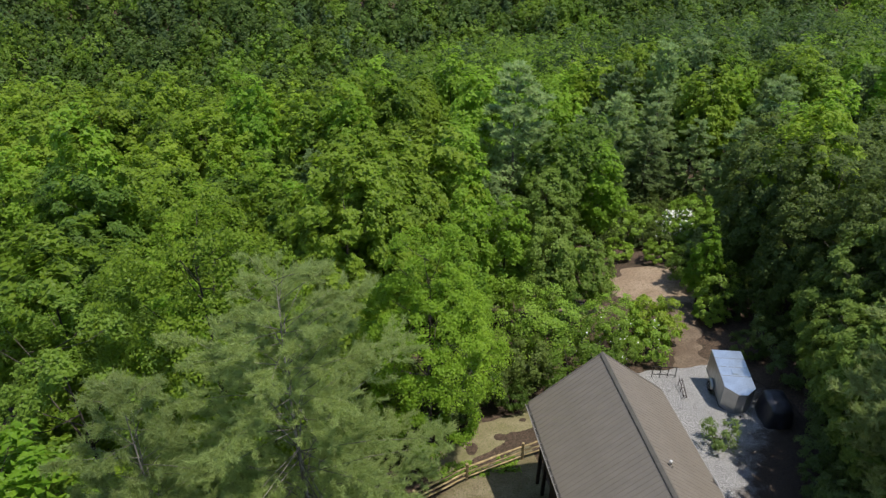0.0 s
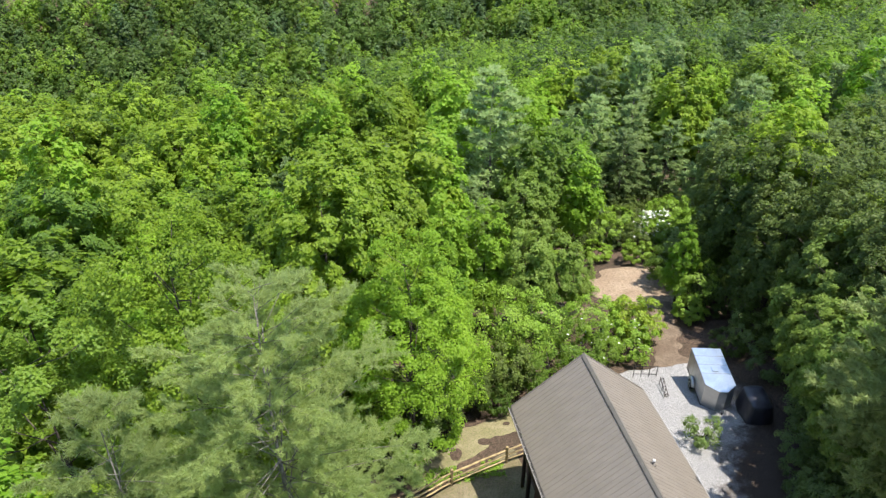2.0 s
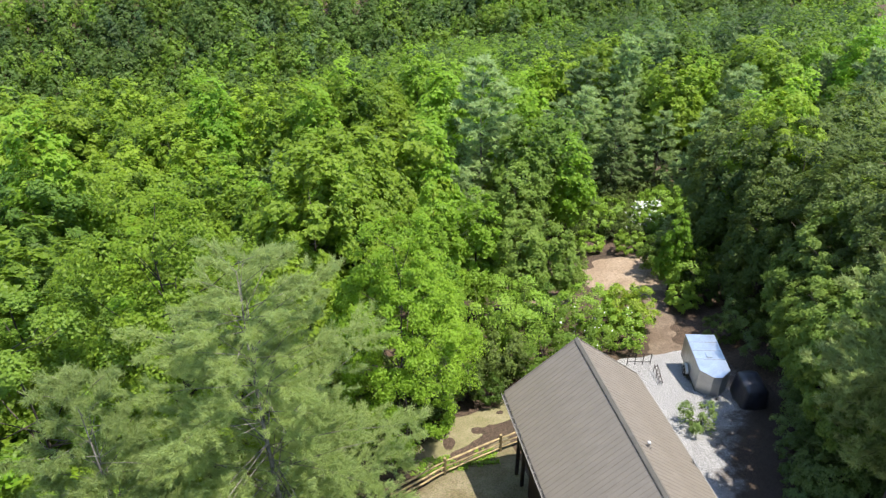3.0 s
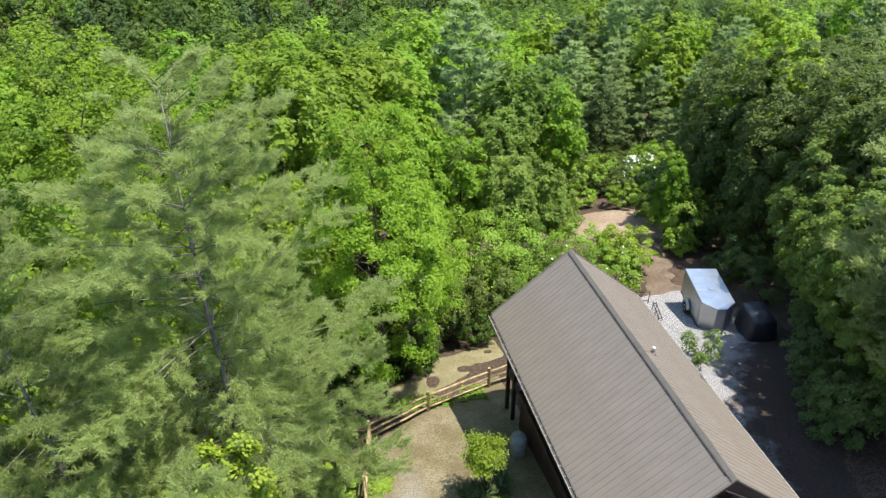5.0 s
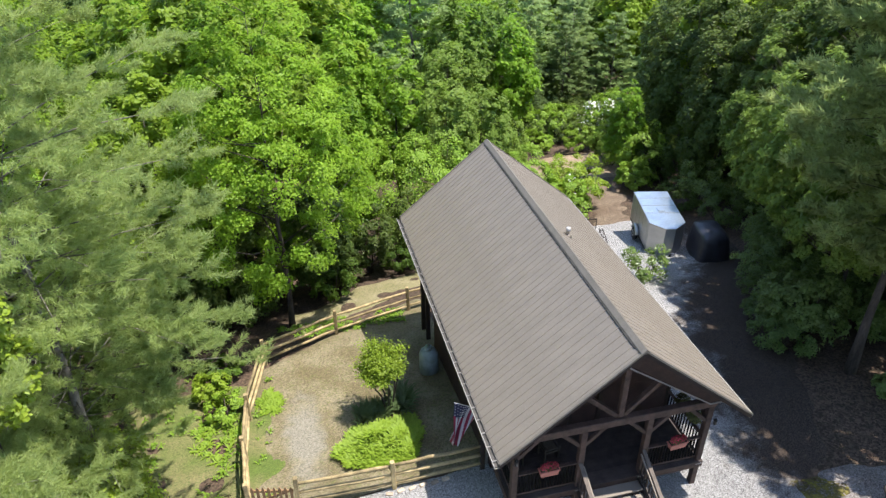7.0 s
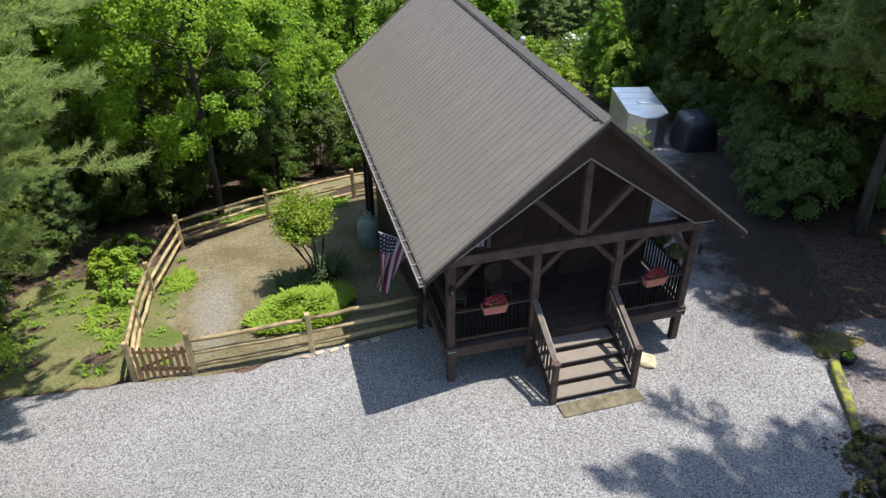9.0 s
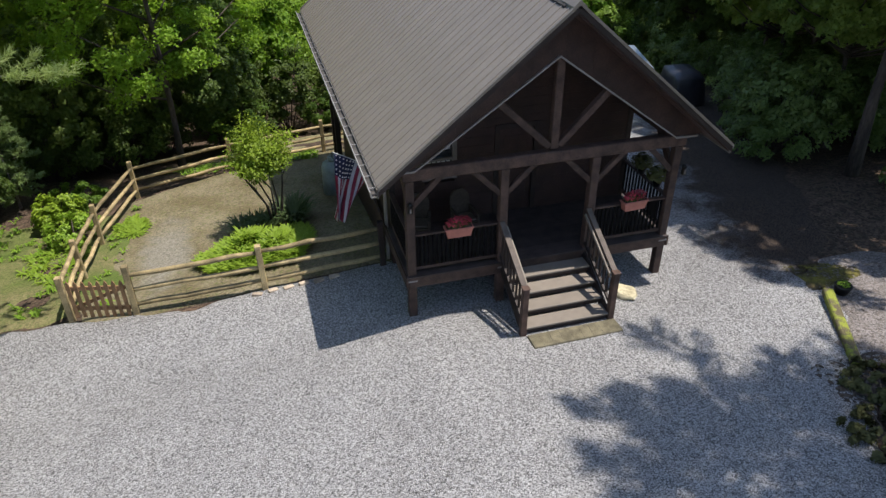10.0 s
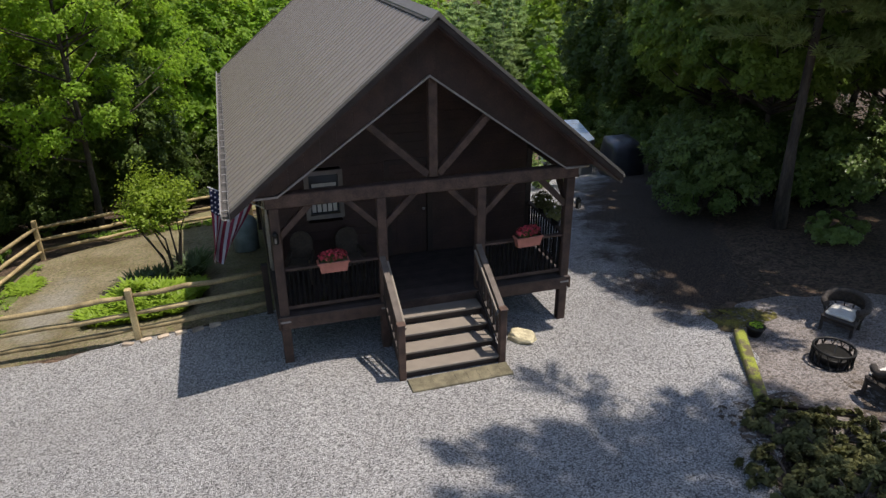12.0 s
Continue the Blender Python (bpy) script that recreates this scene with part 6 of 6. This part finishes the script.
SH = [(10.8, 22.4, 2.0, 3.0, 1), (12.5, 24.4, 2.3, 3.7, 0), (9.3, 25.0, 2.2, 4.4, 0), (7.4, 21.2, 2.3, 4.0, 1), (12.9, 26.4, 1.7, 2.6, 0), (4.4, 18.2, 2.2, 4.4, 0), (1.8, 19.6, 2.1, 4.4, 0), (-1.2, 18.4, 1.6, 4.0, 0),
      (19.0, 28.2, 2.0, 4.6, 0), (19.4, 33.0, 1.9, 3.6, 0), (20.5, 29.0, 2.0, 3.8, 0), (16.2, 40.4, 1.6, 2.0, 0), (19.6, 38.6, 1.7, 2.4, 0), (21.6, 35.6, 2.0, 3.2, 0), (24.4, 39.0, 2.2, 3.8, 0), (23.0, 31.5, 2.3, 4.2, 0), (9.6, 36.6, 2.0, 3.4, 0), (12.6, 40.6, 2.0, 3.0, 0), (26.6, 35.4, 2.4, 4.6, 0), (3.8, 23.4, 2.6, 6.2, 0), (5.6, 25.0, 2.2, 5.0, 0), (1.5, 23.0, 2.6, 7.0, 0), (1.9, 20.6, 1.7, 3.0, 0), (-3.4, 17.4, 1.5, 2.8, 0), (17.7, 26.4, 1.4, 2.2, 0)]
for k, (x, y, R, H, bl) in enumerate(SH):
    shrub("rhododendron_shrub", 110 + k, x, y, R, H, 0.145, 5200, DARKLEAF if k in (6, 7, 10, 22, 23) else (SHADELEAF if k in (3, 5, 9, 13, 14, 15, 18, 20) else (LIMELEAF if k == 1 else SHRUBLEAF)),
          "broad yellow-green shrub with white blossoms" if bl else ("broad dark green shrub beside the clearing" if k in (3, 5, 6, 7, 9, 10, 13, 14, 15, 18, 20, 22, 23) else "broad yellow-green shrub at the forest edge"), blossoms=60 if bl else 0, group="shrubs")
filler = shrub("hazel_shrub", 139, 18.4, 44.6, 2.3, 3.6, 0.2, 3600, SHRUBLEAF, "leafy light green shrub behind the clearing", group="shrubs")
for k, (x, y) in enumerate(((11.4, 44.8), (14.6, 46.6), (21.3, 47.4), (26.4, 46.4), (28.6, 43.6), (31.0, 45.0), (8.6, 42.6), (24.4, 41.6))):
    o = copy_thing(filler, pose(x, y, gz(x, y), 0, 0, k * 77))
    o.scale = (0.9 + 0.05 * k, 0.9 + 0.05 * k, 0.8 + 0.11 * (k * 3 % 5))
shrub("dogwood_shrub", 140, 23.3, 43.6, 2.3, 3.6, 0.3, 2200, SHRUBLEAF, "shrub covered in white blossoms behind the clearing", blossoms=900)

for k, (x, y, R, H) in enumerate(((0.3, 17.8, 1.1, 2.0), (-3.3, 15.6, 1.2, 2.4))):
    shrub("hazel_shrub", 230 + k, x, y, R, H, 0.11, 3600, SHADELEAF, "leafy mid green shrub behind the fence", group="shrubs")

# undergrowth along the shaded drive and behind the fence
UG = [(12.3, 5.2, 1.3, 1.9), (13.3, 7.2, 1.5, 2.3), (14.8, 9.4, 1.5, 2.5), (16.6, 11.6, 1.5, 2.7), (14.0, 1.6, 0.8, 0.8), (16.5, 4.6, 1.3, 1.5), (18.2, 12.6, 1.6, 2.8), (18.3, 17.4, 1.6, 3.0), (19.2, 21.2, 1.7, 3.2)]
for k, (x, y, R, H) in enumerate(UG):
    shrub("laurel_shrub", 160 + k, x, y, R, H, 0.105, 4300, LAUREL, "dark evergreen shrub in the shaded grove", group="laurels")
base_shrubs = [shrub("laurel_shrub", 190 + k, x, y, R, H, 0.125, 5400, LAUREL, "dense dark evergreen understorey shrub", group="laurels") for k, (x, y, R, H) in enumerate(((13.6, 6.2, 1.6, 3.0), (18.4, 13.2, 1.8, 3.4)))]
dark_shrubs = [shrub("holly_shrub", 192 + k, x, y, R, H, 0.125, 5400, DARKLEAF, "dense dark green understorey shrub", group="understorey") for k, (x, y, R, H) in enumerate(((-7.6, 14.8, 1.9, 3.0), (21.5, 16.0, 1.8, 3.2)))]
urng = random.Random(9)
for x0, x1, y0, y1, n in ((13.2, 19, 4.2, 9.5, 13), (14.5, 22, 8, 14, 12), (17.5, 24, 11.5, 24, 12), (-14, -1.5, 14.6, 22, 15), (-16, -10.5, 7, 14, 8), (20, 29, 22, 31, 9), (23, 30, 31, 41, 9), (12, 22, 40.5, 45, 5), (17, 31, 46, 54, 18)):
    for _ in range(n):
        x, y = urng.uniform(x0, x1), urng.uniform(y0, y1)
        s_ = urng.uniform(0.7, 1.2)
        if x > -3.6 and x < 2 and y < 17.5:
            continue
        if 2 < y < 20 and x > 8 and x < 12.0 + 0.6 * (y - 4):
            continue
        src = (dark_shrubs if x < 0 or x > 17.5 or y > 20 else base_shrubs)[urng.randrange(2)]
        o = copy_thing(src, pose(x, y, gz(x, y), 0, 0, urng.uniform(0, 360)))
        o.scale = (s_, s_, s_ * urng.uniform(0.8, 1.2))
for k, (x, y, R, H) in enumerate(((6.35, -5.6, 0.75, 0.34), (6.15, -6.6, 0.8, 0.4), (6.3, -7.6, 0.9, 0.45), (7.15, -4.55, 0.65, 0.3), (7.75, -4.95, 0.7, 0.32), (7.25, -5.3, 0.8, 0.36), (6.85, -6.2, 0.95, 0.42), (7.9, -6.1, 0.9, 0.4), (7.6, -7.4, 1.1, 0.5))):
    shrub("laurel_shrub", 182 + k, x, y, R, H, 0.07, 5200, LOWLEAF, "dark brownish low shrub beside the mossy timber", group="laurels")
shrub("laurel_shrub", 181, 9.6, -7.2, 1.4, 0.9, 0.1, 3600, LOWLEAF, "dark low shrub beside the fire pit clearing")

# ---- fire pit corner ----
lg = thing("mossy_timber", 7.66, -2.8, gz(7.66, -2.8) + 0.06, 0, "mossy square landscape timber on the gravel", "timber")
a, b = Vector((8.27 - 7.66, -1.94 + 2.8, 0.07)), Vector((7.17 - 7.66, -3.98 + 2.8, 0.07))
part("timber", stick(a, b, 0.2, 0.16, 0.025), MOSS, lg)
lg2 = thing("garden_edging", 8.1, -4.6, gz(8.1, -4.6) + 0.05, 0, "thin weathered timber edging beside the shrub", "edging")
part("board", stick((-1.0, 0.72, 0.04), (1.3, -0.75, 0.04), 0.07, 0.09, 0.01), BROWN, lg2)
pot = thing("flower_pot", 8.60, -1.98, gz(8.60, -1.98) + 0.08, 0, "small dark pot with a mossy plant", "plant pot")
part("pot", lathe([(0.12, 0), (0.17, 0.16), (0.18, 0.2), (0.15, 0.2)], 16), BLACKM, pot)
f = link("foliage", faces_mesh("pot_leaves", leafball(31, 130, 0.13, 0.05, 0.45), 4), SHRUBLEAF, pot)
f.location.z = 0.22
fp = thing("fire_pit", 9.22, -3.22, gz(9.25, -3.15) + 0.06, 0, "round black iron fire pit ring with cut-out pattern", "fire pit")
NS = 26
fp.scale = (0.74, 0.74, 0.78)
for zz, h_ in ((0.04, 0.05), (0.40, 0.06)):
    bm = bmesh.new()
    pts = [(0.46 * math.cos(k * 2 * math.pi / NS), 0.46 * math.sin(k * 2 * math.pi / NS), zz) for k in range(NS + 1)]
    tube(bm, pts, [0.03] * (NS + 1), 6)
    part("ring", bm, BLACKM, fp)
for k in range(NS):
    a0, a1 = k * 2 * math.pi / NS, (k + (1 if k % 2 else -1)) * 2 * math.pi / NS
    part("strut", stick((0.46 * math.cos(a0), 0.46 * math.sin(a0), 0.05), (0.46 * math.cos(a1), 0.46 * math.sin(a1), 0.40), 0.05, 0.012), BLACKM, fp)
part("bowl", lathe([(0.05, 0.03), (0.34, 0.06), (0.43, 0.26), (0.42, 0.27), (0.05, 0.10)], 24), BLACKM, fp)
part("poker", stick((0.1, 0.05, 0.2), (0.02, -0.02, 0.62), 0.015, 0.015), TRIM, fp)


def wicker_chair(x, y, rz, cushion=True):
    c = thing("wicker_armchair", x, y, gz(x, y) + 0.06, rz, "dark wicker armchair with a pale seat cushion by the fire pit", "chair", "fire pit chairs")
    part("seat", bx(-0.31, 0.31, -0.30, 0.26, 0.28, 0.36, 0.03), WICKER, c)
    part("apron", bx(-0.29, 0.29, -0.28, 0.24, 0.2, 0.28, 0.02), WICKER, c)
    for sx in (-0.27, 0.27):
        for sy in (-0.25, 0.22):
            part("leg", bx(sx - 0.025, sx + 0.025, sy - 0.025, sy + 0.025, -0.02, 0.3), WICKER, c)
    bm = bmesh.new()
    pts = [(0.38 * math.sin(a), 0.30 * math.cos(a), 0.56 + 0.16 * max(0.0, math.cos(a)) ** 0.7) for a in np.linspace(-2.35, 2.35, 21)]
    tube(bm, pts, [0.062] * 21, 8)
    part("arm_roll", bm, WICKER, c, "rounded wicker arm roll")
    bm = bmesh.new()
    rows = [[bm.verts.new((x_ * f, y_ * f, zz)) for x_, y_, zz in [(p[0], p[1], 0.30 + (p[2] - 0.30) * g) for p in pts]] for f, g in ((0.97, 0.42), (0.98, 0.7), (1.0, 1.0))]
    for r0, r1 in zip(rows, rows[1:]):
        for q in range(20):
            bm.faces.new((r0[q], r0[q + 1], r1[q + 1], r1[q])).smooth = True
    bmesh.ops.solidify(bm, geom=bm.faces[:], thickness=0.035)
    part("backrest", bm, WICKER, c)
    for q in range(1, 20, 2):
        x_, y_, z_ = pts[q]
        part("spindle", stick((x_ * 0.82, y_ * 0.86, 0.30), (x_ * 0.97, y_ * 0.97, 0.30 + (z_ - 0.30) * 0.5), 0.02, 0.02), WICKER, c)
    part("cushion", bx(-0.25, 0.25, -0.27, 0.2, 0.36, 0.43, 0.025), CUSHION, c, "pale seat cushion")
    return c


wc = wicker_chair(10.3, -2.3, -62)
copy_thing(wc, pose(9.25, -4.4, gz(9.25, -4.4) + 0.06, 0, 0, 185))

# weeds and low growth on the bank outside the fence and along the yard's edge
wrng = np.random.default_rng(77)
V = []
for _ in range(760):
    a = wrng.uniform()
    if a < 0.62:
        x, y = wrng.uniform(-14, -7.3), wrng.uniform(3.4, 10.5)
    elif a < 0.66:
        x, y = wrng.uniform(-6.95, -6.3), wrng.uniform(3, 10)
    else:
        x, y = wrng.uniform(-6.0, -0.6), wrng.uniform(11.8, 13.2)
    if noise.noise(Vector((x * 0.6, y * 0.6, 3))) < -0.12:
        continue
    z = gz(x, y) + 0.04
    for k in range(7):
        b = wrng.uniform(0, 2 * np.pi)
        L = wrng.uniform(0.06, 0.2)
        d = np.array([math.cos(b), math.sin(b), 0])
        s_ = np.array([-d[1], d[0], 0]) * L * 0.16
        p0, p1, p2 = np.array([x, y, z]), np.array([x, y, z]) + d * L * 0.5 + [0, 0, L * 0.7], np.array([x, y, z]) + d * L + [0, 0, L * 0.55]
        V += [p0 - s_ * 0.3, p0 + s_ * 0.3, p1 + s_, p1 - s_, p1 - s_, p1 + s_, p2 + s_ * 0.2, p2 - s_ * 0.2]
tagged(link("low_weeds", faces_mesh("low_weeds", np.array(V), 4), SHRUBLEAF), "low green weeds on the bank outside the fence", "weeds", kind="stuff")
